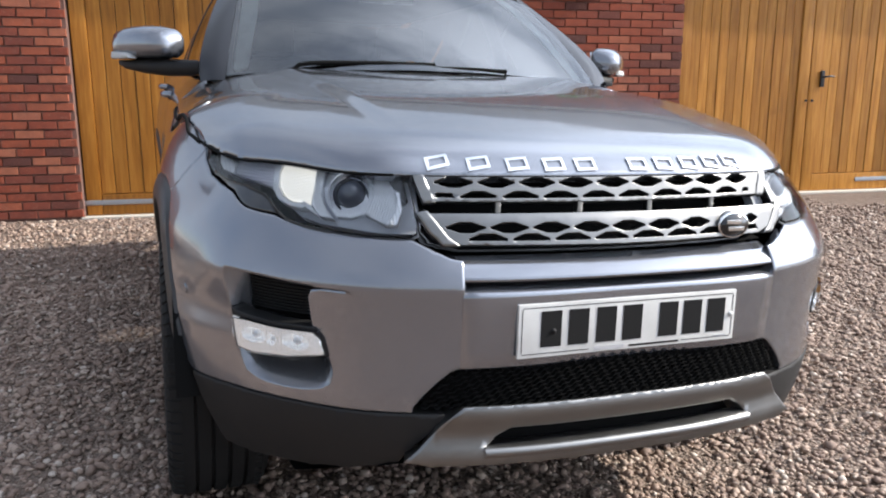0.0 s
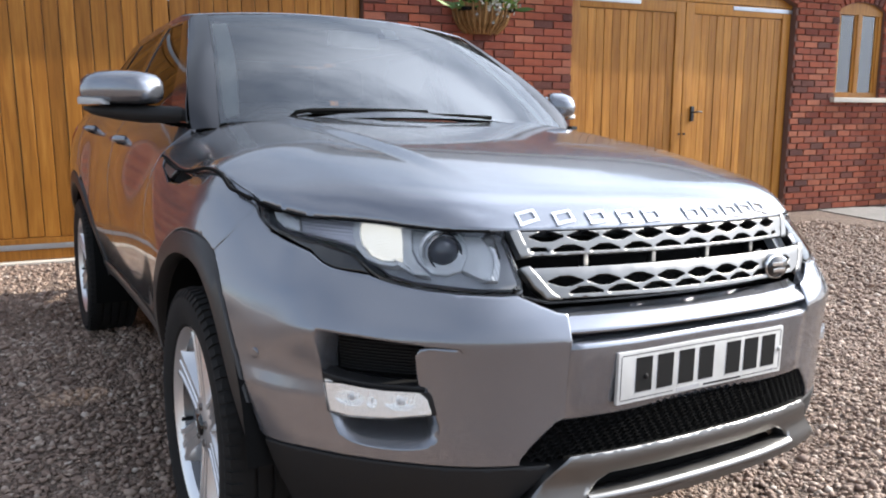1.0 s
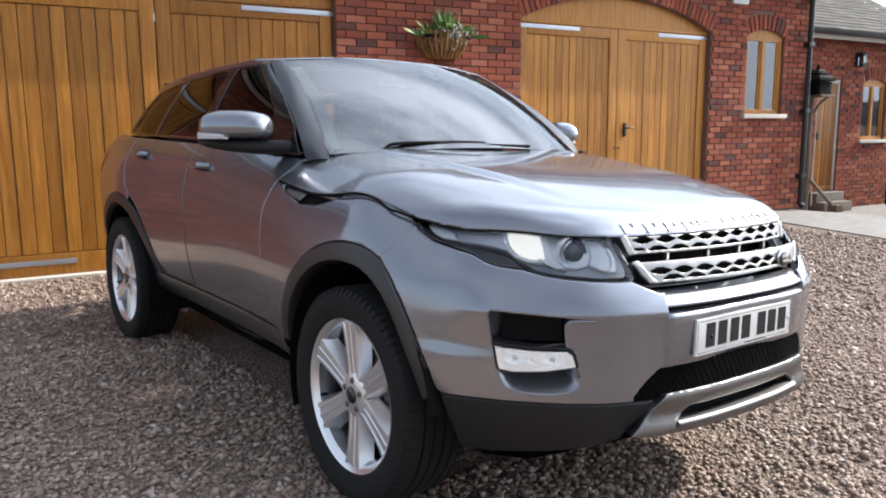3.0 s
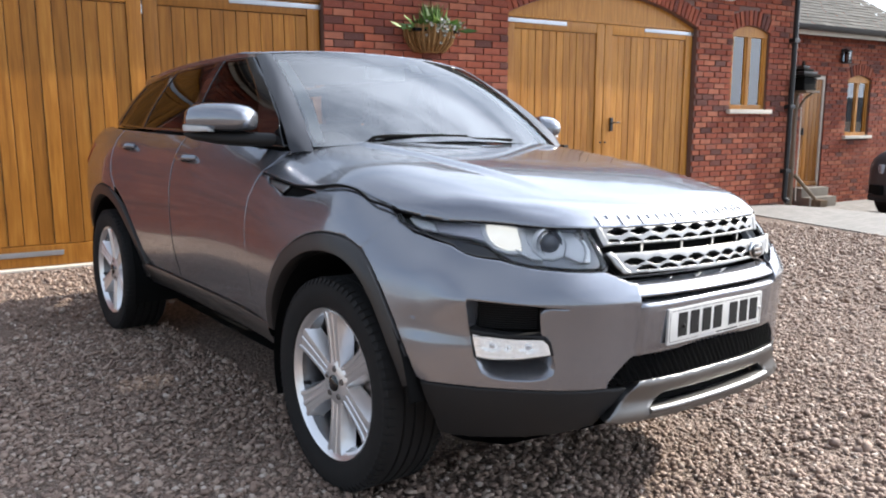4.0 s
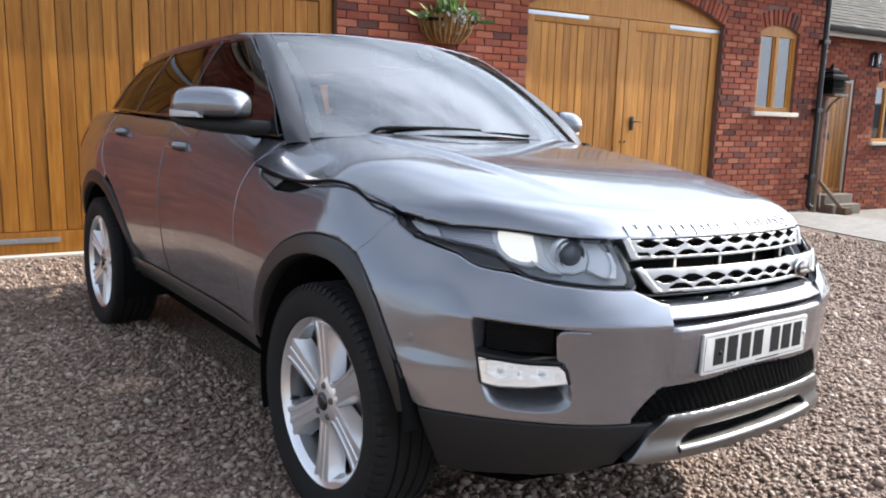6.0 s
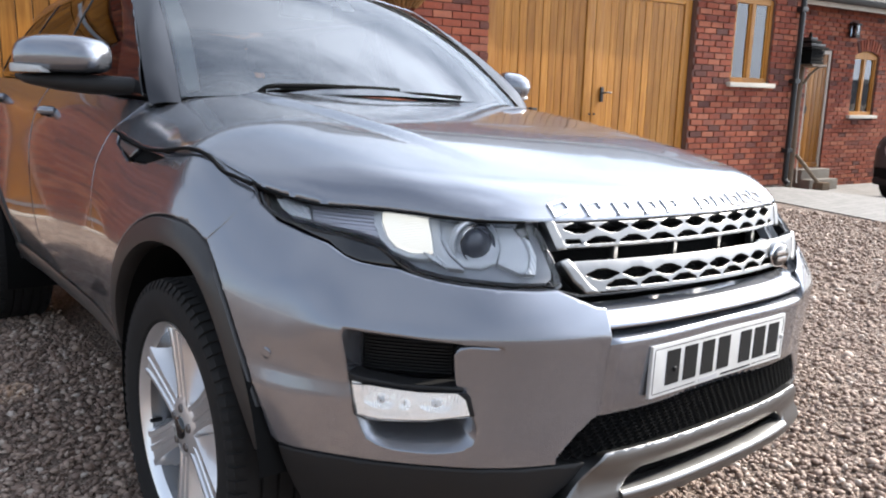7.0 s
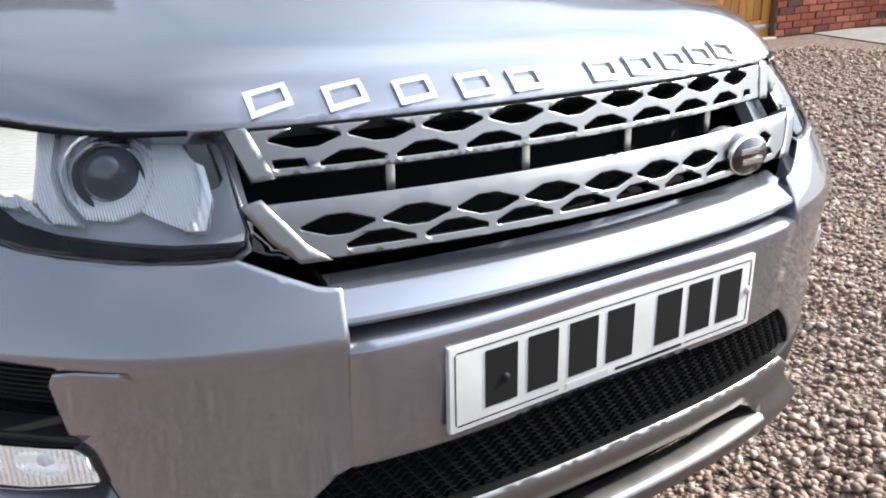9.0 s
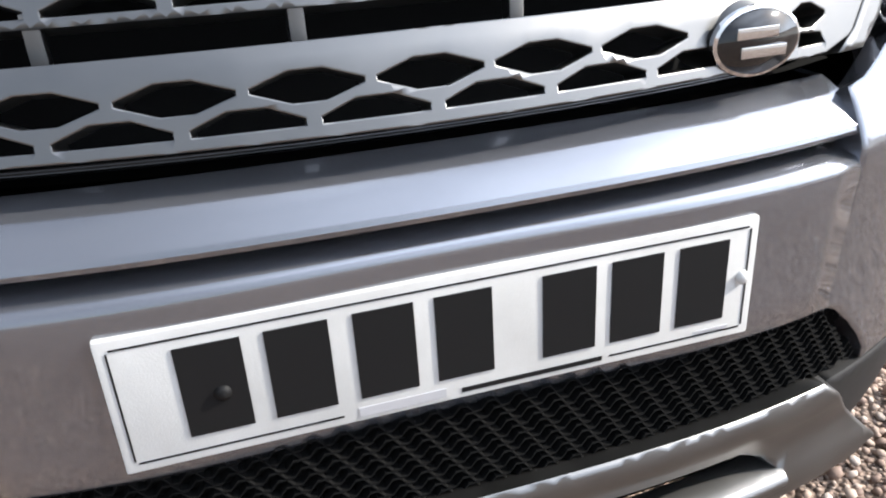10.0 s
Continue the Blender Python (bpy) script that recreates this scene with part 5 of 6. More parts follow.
for x, z, m_ in ((-.183, .664, INK), (.248, .668, WHITE)):
    lathe("screw_cap", [(.0065, -.002), (.006, .002), (.003, .004), (.0001, .0045)], m_, plate, "", 16, Matrix.Translation((x, -.922, z)) @ pose(0, 0, 0, 0, 0, -90), 180)
# lower mesh
panel("mesh_backing", lambda x, z: (x, plan_y(abs(x)) + .062, z), [(-.49, .50), (.49, .50), (.45, .555), (.40, .59), (-.40, .59), (-.45, .555)], VOID, car, (), .05, .004, 0, 0)
mv, mf = [], []
for r in range(11):
    z0 = .503 + r * .0082
    half_w = .445 - max(0, z0 - .503) * .85
    n = int(half_w * 2 / .0062)
    for i in range(n):
        x0, x1 = -half_w + i * .0062, -half_w + (i + 1) * .0062
        za, zb = (z0 + (.0037 if (j + 2 * r) % 4 in (0, 3) else -.0037) for j in (i, i + 1))
        b = len(mv)
        for x, z in ((x0, za), (x1, zb)):
            y = plan_y(abs(x)) + .022
            mv += [(x, y, z + .0008), (x, y, z - .0008), (x, y + .010, z + .0008), (x, y + .010, z - .0008)]
        mf += [(b, b + 1, b + 5, b + 4), (b + 2, b, b + 4, b + 6), (b + 1, b + 3, b + 7, b + 5)]
mesh_ob("lower_mesh", mv, mf, VOID, car, "black honeycomb lower grille", 20)
# skid plate


def skid_face(x, z):
    return (x, plan_y(abs(x)) - .004 + .006 * math.cos((z - .45) * 60) + .10 * max(0, .43 - z) + .16 * max(0, z - .492), z)


opening = [(-.268, .460), (-.30, .445), (-.322, .424), (.322, .424), (.30, .445), (.268, .460)]
skid = panel("skid_plate", skid_face, [(-.368, .512), (-.392, .492), (-.425, .452), (-.455, .422), (-.482, .396), (-.44, .386), (-.38, .384), (0, .382), (.38, .384), (.44, .386), (.482, .396), (.455, .422), (.425, .452), (.392, .492), (.368, .512), (0, .513)], SILVER, car, [opening], .02, .05, 0, .004, 1, "satin silver skid plate")
loft("skid_lip", [[(x, plan_y(abs(x)) + dy, z) for x in np.linspace(-.325, .325, 21)] for dy, z in ((.03, .426), (-.004, .424), (-.012, .419), (-.012, .408), (-.002, .397), (.03, .390))], SILVER, skid, "", 60)
panel("skid_backing", lambda x, z: (x, plan_y(abs(x)) + .05, z), [(-.36, .41), (.36, .41), (.33, .475), (-.33, .475)], VOID, skid, (), .05, .004, 0, 0)
under = [[(x, y, z) for x in (-.66, 0, .66)] for y, z in ((-.62, .295), (-.42, .245), (0, .22), (1.3, .215), (3.0, .24), (3.3, .42))]
loft("floor_pan", [[(-.5, -.80, .37), (0, -.83, .37), (.5, -.80, .37)]] + under, VOID, car, "", 180)
inner = [[(s_ * .58, y, z) for s_, z in ((-1, .30), (-1, .95), (1, .95), (1, .30))] for y in (-.46, .62)]
loft("engine_bay", inner, VOID, car, "", 20, False, True)

# screen, roof, tail
edge_pts = [(u, .012) for u in np.linspace(-.95, .95, 15)] + [(.952, v) for v in np.linspace(.08, .92, 10)] + [(u, .985) for u in np.linspace(.95, -.95, 15)] + [(-.952, v) for v in np.linspace(.92, .08, 10)]
inner_pts = [(u * 1.015, .03 + .02 * (1 - u * u)) for u in np.linspace(-.91, .91, 13)] + [(.936, v) for v in np.linspace(.12, .88, 8)] + [(u * 1.015, .955) for u in np.linspace(.91, -.91, 13)] + [(-.936, v) for v in np.linspace(.88, .12, 8)]
panel("windscreen", screen, [(float(a), float(b)) for a, b in edge_pts], SCREEN, car, (), .06, .004, 0, 0, 1, "windscreen reflecting pale cloud")
panel("screen_band", screen, [(float(a), float(b)) for a, b in edge_pts], GLOSS, car, [[(float(a), float(b)) for a, b in inner_pts]], .05, .003, -.004, 0)
# pale strips added behind the glass for the bright reflection at its edges
for s in (-1, 1):
    panel("pillar_trim", screen, [(s * .938, .10), (s * .925, .085), (s * .875, .10), (s * .850, .5), (s * .845, .97), (s * .938, .97)], GLINTSTRIP, car, (), .06, .006, -.03, 0, 1, "pale strip standing in for the reflection along the screen's edge")
roof_line = [(-.585, 1.135), (-.4, 1.088), (-.2, 1.062), (0, 1.053), (.2, 1.062), (.4, 1.088), (.585, 1.135), (.632, 1.16), (.639, 1.5), (.640, 2.0), (.637, 2.5), (.628, 2.78), (.58, 2.90), (0, 2.98), (-.58, 2.90), (-.628, 2.78), (-.637, 2.5), (-.640, 2.0), (-.639, 1.5), (-.632, 1.16)]
panel("roof", roof, roof_line, PAINT, car, (), .05, .03, 0, .004)
tail = [[(s_ * (.715 - .125 * t), 2.96 - .10 * t + .10 * (1 - s_ * s_), 1.225 + .235 * t + .03 * t * (1 - s_ * s_)) for s_ in (-1, -.8, -.4, 0, .4, .8, 1)] for t in (0, .25, .5, .75, 1)]
loft("rear_window", tail, GLOSS, car, "", 180)
cover = [[(s_ * .72, y, z) for s_ in (-1, 0, 1)] for y, z in ((2.62, 1.215), (3.05, 1.225), (3.40, 1.12), (3.44, .9))]
loft("tailgate", cover, PAINT, car, "", 60)

# inside
part("dashboard", box((-.70, .52, .90), (.70, .95, 1.135), .05), DASH, car)
for xs in (-.36, .36):
    seat = part("seat", box((xs - .25, 1.35, .55), (xs + .25, 1.85, .72), .05), TRIM, car)
    part("seat_back", box((xs - .24, -.07, 0), (xs + .24, .07, .60), .05, pose(0, 1.86, .68, -14)), TRIM, seat)
    part("headrest", box((xs - .13, -.05, 0), (xs + .13, .05, .17), .04, pose(0, 2.03, 1.30, -12)), TRIM, seat)
wheel_ring = [(-.36 + .18 * math.cos(a), .98 - .06 * math.sin(a), 1.075 + .165 * math.sin(a)) for a in [2 * math.pi * j / 40 for j in range(40)]]
steer = tube("steering_wheel", wheel_ring, .016, TRIM, car, "", 8, True)
for a in (0, math.pi, -math.pi / 2):
    tube("spoke", [(-.36, 1.0, 1.07), (-.36 + .17 * math.cos(a), .98 - .06 * math.sin(a), 1.075 + .155 * math.sin(a))], .018, TRIM, steer, "", 8)
part("rear_view_mirror", box((-.11, -.012, -.032), (.11, .018, .032), .01, pose(0.0, 1.03, 1.515, -8)), LAMPGREY, car)
part("tax_disc", box((.27, -.002, -.03), (.33, .002, .03), .001, pose(-.15, .99, 1.545, -50)), WHITE, car)
part("headlining", box((-.55, 1.12, 1.545), (.55, 2.9, 1.555), .0), TRIM, car)
part("rear_seat", box((-.62, 2.2, .6), (.62, 2.75, 1.22), .06), TRIM, car)

scuttle = [[(s_ * w, y, z) for s_ in (-1, -.5, 0, .5, 1)] for y, z, w in ((.30, 1.09, .66), (.50, 1.10, .68), (.72, 1.09, .68))]
loft("scuttle", scuttle, BLACK, car, "", 180)
# wipers
wiper = tube("wiper", smooth([(-.565, .43, 1.150), (-.486, .425, 1.186), (-.44, .418, 1.207), (-.2, .388, 1.215), (-.01, .372, 1.214)], .02), [.006] * 4 + [.0075] * 60, VOID, car, "", 8)
tube("blade", smooth([(-.40, .425, 1.192), (-.15, .385, 1.203), (.06, .362, 1.206), (.26, .376, 1.203)], .03), .006, VOID, wiper, "", 6)
part("washer_jet", box((.745, .50, 1.165), (.775, .53, 1.180), .003), BLACK, car)

# ---- wheels ----


def road_wheel(x, y, s):
    """One wheel at the hub (x, y), facing the side s."""
    m = Matrix.Translation((x, y, .365)) @ Matrix.Diagonal((s, 1, 1, 1)) if s > 0 else Matrix.Translation((x, y, .365)) @ pose(0, 0, 0, 0, 0, 180)
    tyre_p = [(.262, -.215), (.275, -.225), (.33, -.232), (.352, -.222), (.364, -.205), (.369, -.175)]
    for gx in (-.165, -.125, -.085, -.045):
        tyre_p += [(.3695, gx - .008), (.360, gx - .0065), (.360, gx + .0005), (.3695, gx + .002)]
    tyre_p += [(.368, -.015), (.362, .004), (.350, .016), (.328, .022), (.30, .020), (.272, .010), (.264, .002), (.262, -.01)]
    lip = [(.2400, -.016), (.252, .000), (.2635, .006), (.2645, .001)]
    wheel = lathe("wheel", [(.264, -.215), (.258, -.20), (.235, -.18), (.228, -.10), (.228, -.04), (.2398, -.0165)], BARREL, car, "six-spoke silver alloy wheel", 72, m)
    lathe("rim_lip", lip, ALLOY, wheel, "", 72, m)
    lathe("tyre", tyre_p, RUBBER, wheel, "black road tyre", 96, m, 25)
    lug_v, lug_f = [], []
    for k in range(78):
        for x0, x1, r0, r1, shift in ((-.016, .010, .3665, .3715, 0), (.008, .0185, .352, .3665, 0), (-.208, -.178, .364, .3715, .5)):
            a0, a1 = 2 * math.pi * (k + shift) / 78, 2 * math.pi * (k + shift + .62) / 78
            i = len(lug_v)
            lug_v += [m @ Vector((x, r * math.cos(a), r * math.sin(a))) for x, r in ((x0, r1 - .012), (x1, r0 - .012), (x1, r0), (x0, r1)) for a in (a0, a1)]
            lug_f += [(i + 6, i + 7, i + 5, i + 4), (i + 4, i + 5, i + 3, i + 2), (i, i + 2, i + 4, i + 6), (i + 1, i + 7, i + 5, i + 3)]
    tagged(mesh_ob("tread", lug_v, lug_f, RUBBER, wheel, "", 20), "", "", "", "stuff")
    lathe("brake_disc", [(.09, -.075), (.165, -.075), (.165, -.095), (.09, -.095)], IRON, wheel, "", 40, m)
    lathe("hub", [(.0001, -.010), (.030, -.010), (.062, -.013), (.078, -.020), (.082, -.05), (.075, -.09), (.0001, -.09)], ALLOY, wheel, "", 40, m)
    lathe("hub_cap", [(.0001, .0), (.022, -.001), (.028, -.005), (.030, -.012)], GLOSS, wheel, "", 24, m, 180)
    for k in range(5):
        a = 2 * math.pi * k / 5 + .3
        lathe("wheel_nut", [(.0001, -.006), (.009, -.007), (.012, -.012), (.013, -.024)], IRON, wheel, "", 10, m @ Matrix.Translation((0, .050 * math.cos(a), .050 * math.sin(a))))
    for k in range(6):
        a = math.pi / 2 + math.pi / 3 * k + .05
        rows = []
        for r, w, face, deep, foot in ((.045, .040, -.014, .05, .002), (.075, .036, -.016, .05, .006), (.11, .0355, -.014, .052, .012), (.15, .037, -.011, .052, .016), (.19, .040, -.008, .050, .018), (.222, .044, -.005, .046, .022), (.240, .050, -.003, .042, .028), (.251, .056, -.002, .04, .03)):
            ring = [(-w - foot, -deep + face), (-w, face - .009), (-w * .92, face - .001), (-w * .62, face), (-w * .56, face - .004), (-w * .18, face - .004), (-w * .12, face - .001), (w * .12, face - .001), (w * .18, face - .004), (w * .56, face - .004), (w * .62, face), (w * .92, face - .001), (w, face - .009), (w + foot, -deep + face)]
            rows.append([m @ Vector((fx, r * math.cos(a) - t * math.sin(a), r * math.sin(a) + t * math.cos(a))) for t, fx in ring])
        loft("spoke", rows, ALLOY, wheel, "", 28)
    tube("valve", [m @ Vector((-.035, -.215, -.06)), m @ Vector((-.005, -.205, -.055))], .006, BLACK, wheel, "", 8)
    return wheel


for s in (-1, 1):
    for y in (0, 2.66):
        road_wheel(s * .905, y, s)

# ---- the second car, dark, further along the drive ----
OTHER = pose(11.72, 2.49, fall(11.72), 0, 0, -95)
other = empty("second_car", OTHER, "dark grey SUV parked on the paving beyond", "car")
sect = []
for y, zl, zs, w, zt, wt2 in ((-.94, .42, .70, .50, .80, .42), (-.88, .34, .78, .72, .95, .60), (-.70, .28, .84, .86, 1.04, .70), (-.35, .30, .90, .93, 1.09, .76), (.3, .30, .95, .94, 1.14, .80), (.8, .30, .98, .93, 1.18, .82), (1.6, .30, 1.0, .92, 1.22, .82), (2.6, .30, 1.02, .93, 1.25, .80), (3.3, .34, 1.02, .90, 1.24, .74), (3.7, .45, 1.0, .78, 1.18, .62)):
    half = [(w * .86, zl), (w * .98, zl + .10), (w, (zl + zs) / 2), (w * .985, zs), (w * .93, zs + (zt - zs) * .55), (wt2, zt), (wt2 * .5, zt + .025)]
    sect.append([(x, y, z) for x, z in half] + [(0, y, zt + .03)] + [(-x, y, z) for x, z in half[::-1]])
loft("body", sect, DUSTYPAINT, other, "", 50, False, True)
cab = []
for y, z0, z1, w0, w1 in ((.55, 1.14, 1.17, .78, .76), (1.15, 1.17, 1.60, .82, .62), (1.5, 1.18, 1.69, .83, .63), (2.4, 1.2, 1.70, .82, .62), (3.2, 1.2, 1.60, .78, .58), (3.65, 1.15, 1.25, .68, .60)):
    cab.append([(w0, y, z0), (w1, y, z1 - .04), (w1 * .8, y, z1), (-w1 * .8, y, z1), (-w1, y, z1 - .04), (-w0, y, z0)])
loft("cabin", cab, GLOSS, other, "", 40, False, True)
part("roof", box((-.55, 1.45, 1.685), (.55, 3.1, 1.715), .012), DUSTYPAINT, other)
for s in (-1, 1):
    k = part("kidney", box((s * .17 - .14, -.975, .66), (s * .17 + .14, -.93, .86), .03), CHROME, other, "chrome-edged grille opening")
    part("kidney_mesh", box((s * .17 - .122, -.982, .678), (s * .17 + .122, -.95, .842), .025), VOID, k)
    for i in range(6):
        part("slat", box((s * .17 - .11 + .04 * i, -.988, .685), (s * .17 - .10 + .04 * i, -.97, .835), .002), BLACK, k)
    hl = part("headlamp", box((-.17, -.05, -.075), (.17, .05, .075), .035, pose(s * .64, -.82, .80, 0, 0, s * 36)), LAMPGREY, other)
    for dx in (-.07, .08):
        lathe("lamp_ring", [(.058, .052), (.052, .058), (.045, .050), (.0001, .046)], GLOSS, hl, "", 24, pose(s * .64, -.82, .80, 0, 0, s * 36) @ Matrix.Translation((dx, 0, 0)) @ pose(0, 0, 0, 0, 0, -90))
    part("air_intake", box((-.14, -.04, -.08), (.14, .04, .08), .03, pose(s * .62, -.90, .47, 0, 0, s * 26)), VOID, other)
    part("wing_mirror", box((-.12, -.07, -.065), (.12, .05, .065), .045, pose(s * 1.03, .95, 1.20, 0, 0, s * 14)), DUSTYPAINT, other)
    for y in (0, 2.93):
        m = Matrix.Translation((s * .93, y, .37)) @ (Matrix() if s > 0 else pose(0, 0, 0, 0, 0, 180))
        wh = lathe("wheel", [(.0001, -.02), (.08, -.02), (.12, -.05), (.23, -.03), (.25, .0), (.26, .004)], IRON, other, "dark alloy wheel", 40, m)
        lathe("tyre", [(.26, -.24), (.34, -.25), (.365, -.22), (.37, -.1), (.365, 0), (.34, .018), (.30, .016), (.258, .0)], RUBBER, wh, "", 48, m)
        for i in range(10):
            a = 2 * math.pi * i / 10
            tube("spoke", [m @ Vector((-.018, .06 * math.cos(a), .06 * math.sin(a))), m @ Vector((-.004, .245 * math.cos(a), .245 * math.sin(a)))], .016, ALLOY, wh, "", 6)
        arch_pts = [(s * .945, y + .43 * math.cos(radians(a)), .37 + .43 * math.sin(radians(a))) for a in range(-8, 189, 12)]
        tube("arch_trim", arch_pts, .035, BLACK, other, "", 8)
op = part("number_plate", box((-.26, -1.005, .50), (.26, -.985, .61), .004), WHITE, other, "white number plate with black bars")
for x in (-.19, -.125, -.06, .005, .09, .15, .21):
    part("bar", box((x - .022, -1.0075, .518), (x + .022, -1.004, .592), 0), INK, op)
part("lower_bumper", box((-.74, -.945, .29), (.74, -.60, .41), .055), BLACK, other)

# ---- loose gravel stones ----


def scatter(rng, n, x0, x1, y0, y1, size, keep):
    p = np.stack([rng.uniform(x0, x1, n), rng.uniform(y0, y1, n)], 1)
    return [(x, y, size * s) for (x, y), s, r in zip(p, rng.lognormal(0, .28, n), rng.uniform(0, 1, n)) if keep(x, y) and r < thin(x, y)]


def thin(x, y):
    """The loose stones thin out at the borders of the stretch laid for the camera's view."""
    near = -1.45 if x < .2 else -2.3
    return min(1, max(0, (x + 3.5) / .8)) * min(1, max(0, (y - near + .45) / .45))


def on_gravel(x, y):
    wall_y = 4.884 + x * math.tan(radians(-6.77)) - .05
    if y > wall_y or x > paved_edge(y):
        return False
    return not (-.62 < x < .75 and -.1 < y < 3.1)


rg = np.random.default_rng(5)
stones = scatter(rg, 71000, -3.3, 3.2, -1.9, 2.6, .0095, on_gravel) + scatter(rg, 20000, -3.4, 5.2, 2.2, 5.3, .0122, on_gravel) + scatter(rg, 15000, 3.0, 6.8, -2.2, 3.4, .0135, on_gravel) + scatter(rg, 9500, .2, 3.2, -2.75, -1.9, .0100, on_gravel)
phi = (1 + 5 ** .5) / 2
ico = np.array([(-1, phi, 0), (1, phi, 0), (-1, -phi, 0), (1, -phi, 0), (0, -1, phi), (0, 1, phi), (0, -1, -phi), (0, 1, -phi), (phi, 0, -1), (phi, 0, 1), (-phi, 0, -1), (-phi, 0, 1)]) / math.hypot(1, phi)
tri = np.array([(0, 11, 5), (0, 5, 1), (0, 1, 7), (0, 7, 10), (0, 10, 11), (1, 5, 9), (5, 11, 4), (11, 10, 2), (10, 7, 6), (7, 1, 8), (3, 9, 4), (3, 4, 2), (3, 2, 6), (3, 6, 8), (3, 8, 9), (4, 9, 5), (2, 4, 11), (6, 2, 10), (8, 6, 7), (9, 8, 1)])
count = len(stones)
st = np.array(stones)
shape = ico[None] * rg.uniform(.78, 1.2, (count, 12, 1)) * np.stack([rg.uniform(.85, 1.45, count), rg.uniform(.7, 1.05, count), rg.uniform(.45, .8, count)], 1)[:, None]
turn_a, lean = rg.uniform(0, 6.283, count), rg.normal(0, .35, count)
shape = np.stack([shape[..., 0] * np.cos(lean)[:, None] - shape[..., 2] * np.sin(lean)[:, None], shape[..., 1], shape[..., 0] * np.sin(lean)[:, None] + shape[..., 2] * np.cos(lean)[:, None]], -1)
shape = np.stack([shape[..., 0] * np.cos(turn_a)[:, None] - shape[..., 1] * np.sin(turn_a)[:, None], shape[..., 0] * np.sin(turn_a)[:, None] + shape[..., 1] * np.cos(turn_a)[:, None], shape[..., 2]], -1) * st[:, 2][:, None, None]
lift = np.array([dip(x, y) for x, y, _ in stones]) + st[:, 2] * rg.uniform(.05, .75, count)
shape += np.stack([st[:, 0], st[:, 1], lift], 1)[:, None]
verts = shape.reshape(-1, 3)
faces = (tri[None] + 12 * np.arange(count)[:, None, None]).reshape(-1, 3)
gm = bpy.data.meshes.new("gravel_stones")
gm.vertices.add(len(verts))
gm.vertices.foreach_set("co", verts.ravel())
gm.loops.add(faces.size)
gm.loops.foreach_set("vertex_index", faces.ravel())
gm.polygons.add(len(faces))
gm.polygons.foreach_set("loop_start", np.arange(0, faces.size, 3))
gm.polygons.foreach_set("use_smooth", np.ones(len(faces), bool))
gm.update()
gm.validate()
gm.materials.append(PEBBLE)
tagged(new("gravel_stones", gm), "loose rounded brown and grey gravel stones", "gravel", "", "stuff")

# ---- bricks, last ----


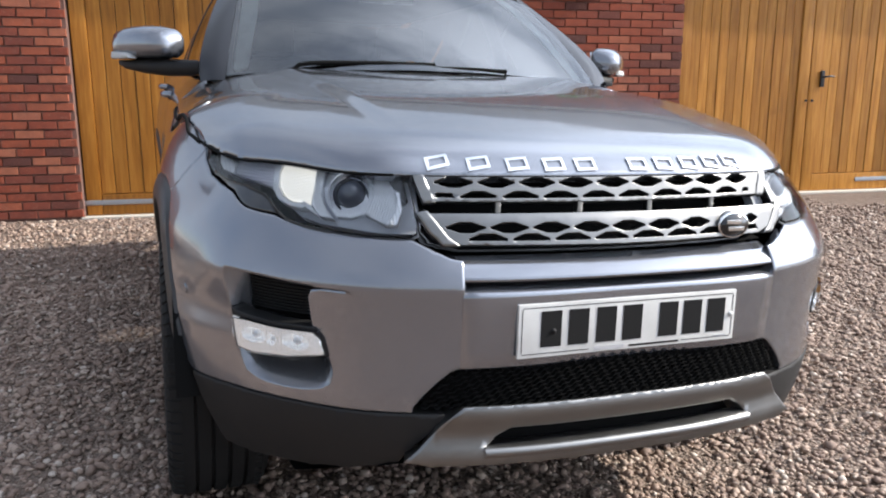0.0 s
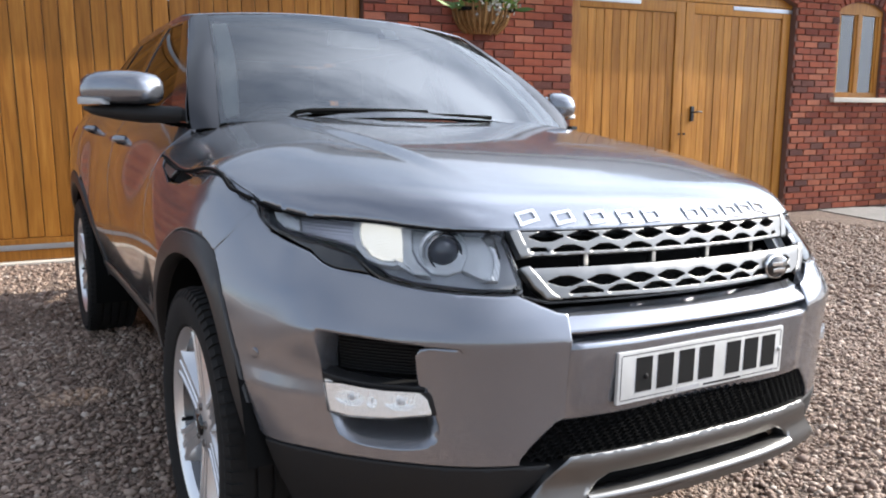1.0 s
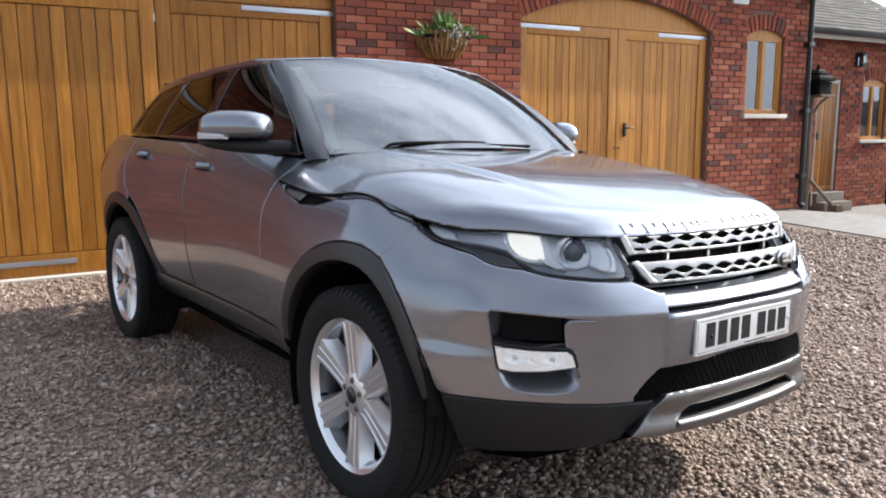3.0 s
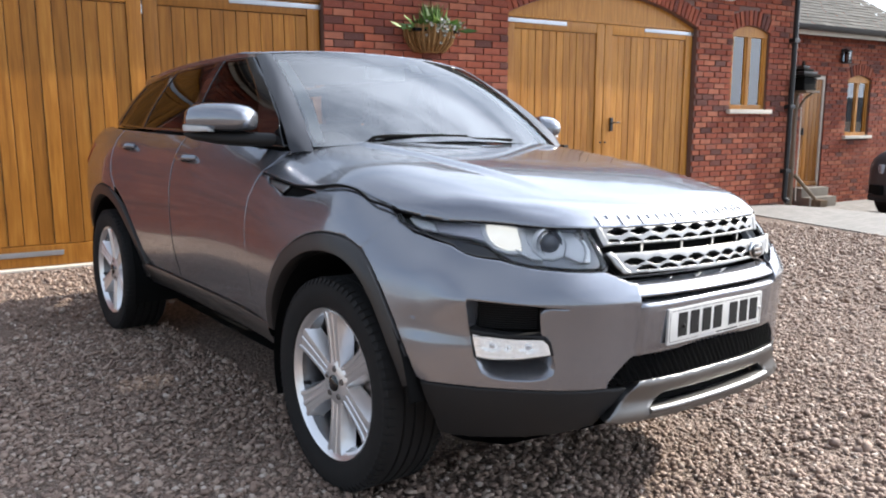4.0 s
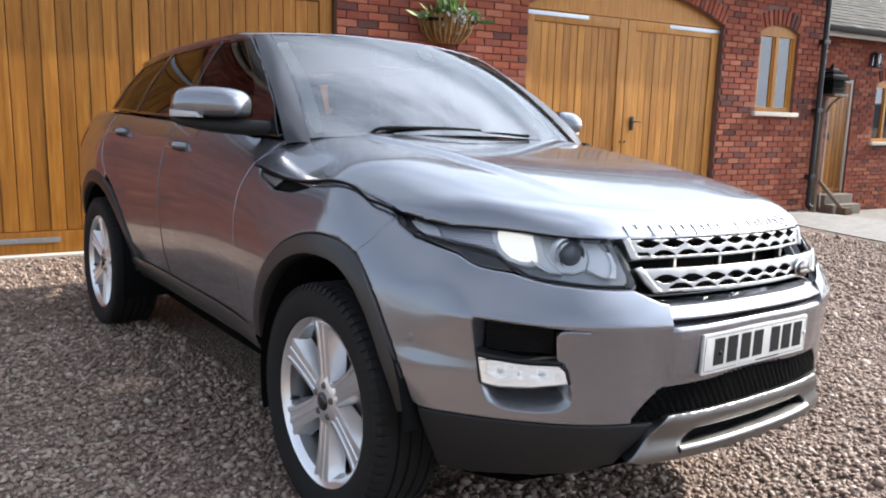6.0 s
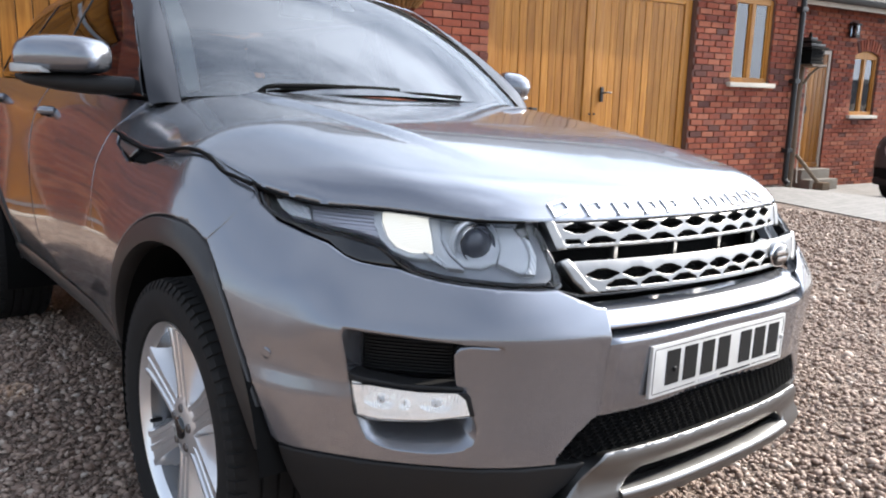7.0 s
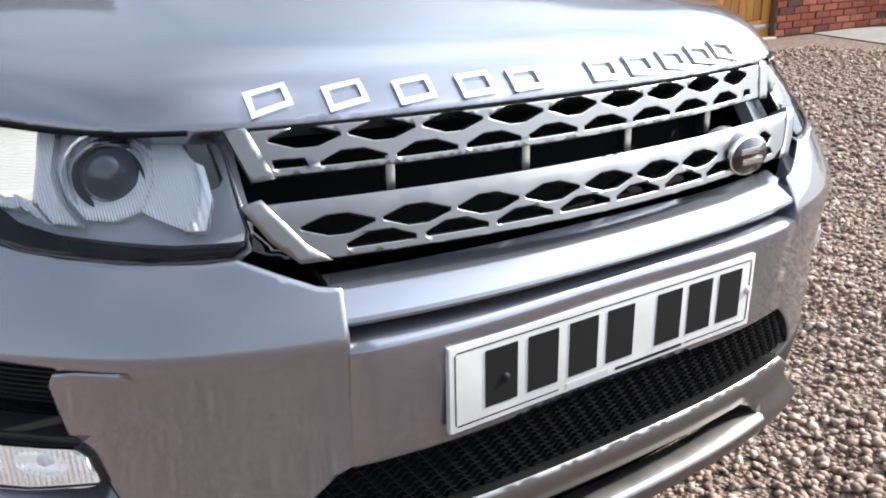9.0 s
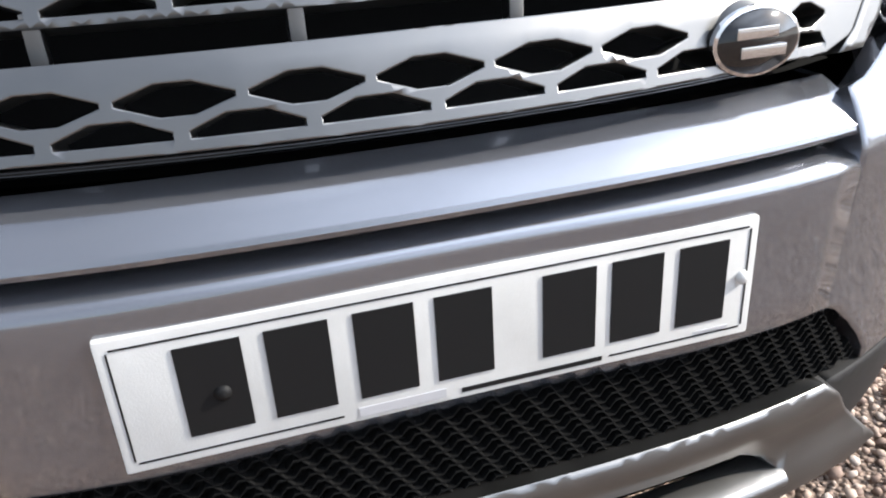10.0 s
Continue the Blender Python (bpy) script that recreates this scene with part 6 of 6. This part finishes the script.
def lay_bricks(wall, y, a, b, top, openings, singles, seed, base=0):
    """Stretcher-bond bricks on a wall's face: single pieces within the stretch given, the rest joined."""
    rng = random.Random(seed)
    length, high, joint = .215, .065, .0105
    piece = {}

    def shared(w):
        key = round(w, 3)
        if key not in piece:
            bm = box((-key / 2, -.006, -high / 2), (key / 2, .03, high / 2), .0035)
            me = bpy.data.meshes.new("brick")
            bm.to_mesh(me)
            bm.free()
            me.materials.append(BRICK)
            piece[key] = me
        return piece[key]
    verts, faces, made = [], [], 0
    for c in range(int((top - base) / (high + joint))):
        z = base + .02 + (c + .5) * (high + joint)
        s = a - (length + joint) * (.5 if c % 2 else 0)
        while s < b:
            s0, s1 = max(a, s), min(b, s + length)
            s += length + joint
            spans = [(s0, s1)]
            for o0, o1, zb, sp, rise in openings:
                ring = .215 if rise > .01 else 0
                new_spans = []
                for p, q in spans:
                    if q <= o0 or p >= o1 or z + .03 < zb - .02:
                        new_spans.append((p, q))
                        continue
                    mid = min(max((p + q) / 2, o0), o1)
                    if z - .03 > arch_top(mid, o0, o1, sp, rise) + ring:
                        new_spans.append((p, q))
                        continue
                    if p < o0:
                        new_spans.append((p, o0 - .002))
                    if q > o1:
                        new_spans.append((o1 + .002, q))
                spans = new_spans
            for p, q in spans:
                w = q - p
                if w < .03:
                    continue
                dy = rng.uniform(-.003, .003)
                if made < 300 and singles[0] < (p + q) / 2 < singles[1] and singles[2] < z < singles[3]:
                    o = new("brick", shared(w))
                    o.parent, o.location = wall, ((p + q) / 2, y + dy, z)
                    o.rotation_euler = (0, rng.uniform(-.004, .004), 0)
                    made += 1
                else:
                    k = len(verts)
                    f, e = y - .006 + dy, .003
                    verts += [(p, y + .02, z - high / 2), (q, y + .02, z - high / 2), (q, y + .02, z + high / 2), (p, y + .02, z + high / 2), (p + e, f, z - high / 2 + e), (q - e, f, z - high / 2 + e), (q - e, f, z + high / 2 - e), (p + e, f, z + high / 2 - e)]
                    faces += [(k + 4, k + 5, k + 6, k + 7), (k, k + 1, k + 5, k + 4), (k + 1, k + 2, k + 6, k + 5), (k + 2, k + 3, k + 7, k + 6), (k + 3, k, k + 4, k + 7)]
    # voussoirs over the openings, and the reveals
    for o0, o1, zb, sp, rise in openings:
        if rise < .01:
            continue
        half = (o1 - o0) / 2
        r = (half * half + rise * rise) / (2 * rise)
        cs, cz, w0 = (o0 + o1) / 2, sp + rise - r, math.asin(half / r)
        n = int(2 * w0 * r / .076)
        for i in range(n):
            w = -w0 + 2 * w0 * (i + .5) / n
            d, t = Vector((math.sin(w), 0, math.cos(w))), Vector((math.cos(w), 0, -math.sin(w)))
            k, dy = len(verts), rng.uniform(-.003, .003)
            for yy, e in ((y + .02, 0), (y - .007 + dy, .003)):
                for u, v in ((-1, 0), (1, 0), (1, 1), (-1, 1)):
                    p = Vector((cs, yy, cz)) + t * (u * (.033 - e)) + d * (r + .006 + e + v * (.205 - 2 * e))
                    verts.append(tuple(p))
            faces += [(k + 4, k + 5, k + 6, k + 7), (k, k + 1, k + 5, k + 4), (k + 1, k + 2, k + 6, k + 5), (k + 2, k + 3, k + 7, k + 6), (k + 3, k, k + 4, k + 7)]
    tagged(mesh_ob("bricks", verts, faces, BRICKS, wall, "red and burnt dark facing bricks", 0), "", "", "", "stuff")


lay_bricks(wall_garage, .0, -4.2, 9.29, TOP, OPENINGS, (1.7, 4.1, 1.25, 2.75), 1)
lay_bricks(wall_wing, WING, 9.31, 15.1, 2.86, WING_OPENINGS, (12.4, 14.8, -.1, 1.5), 2, -.44)
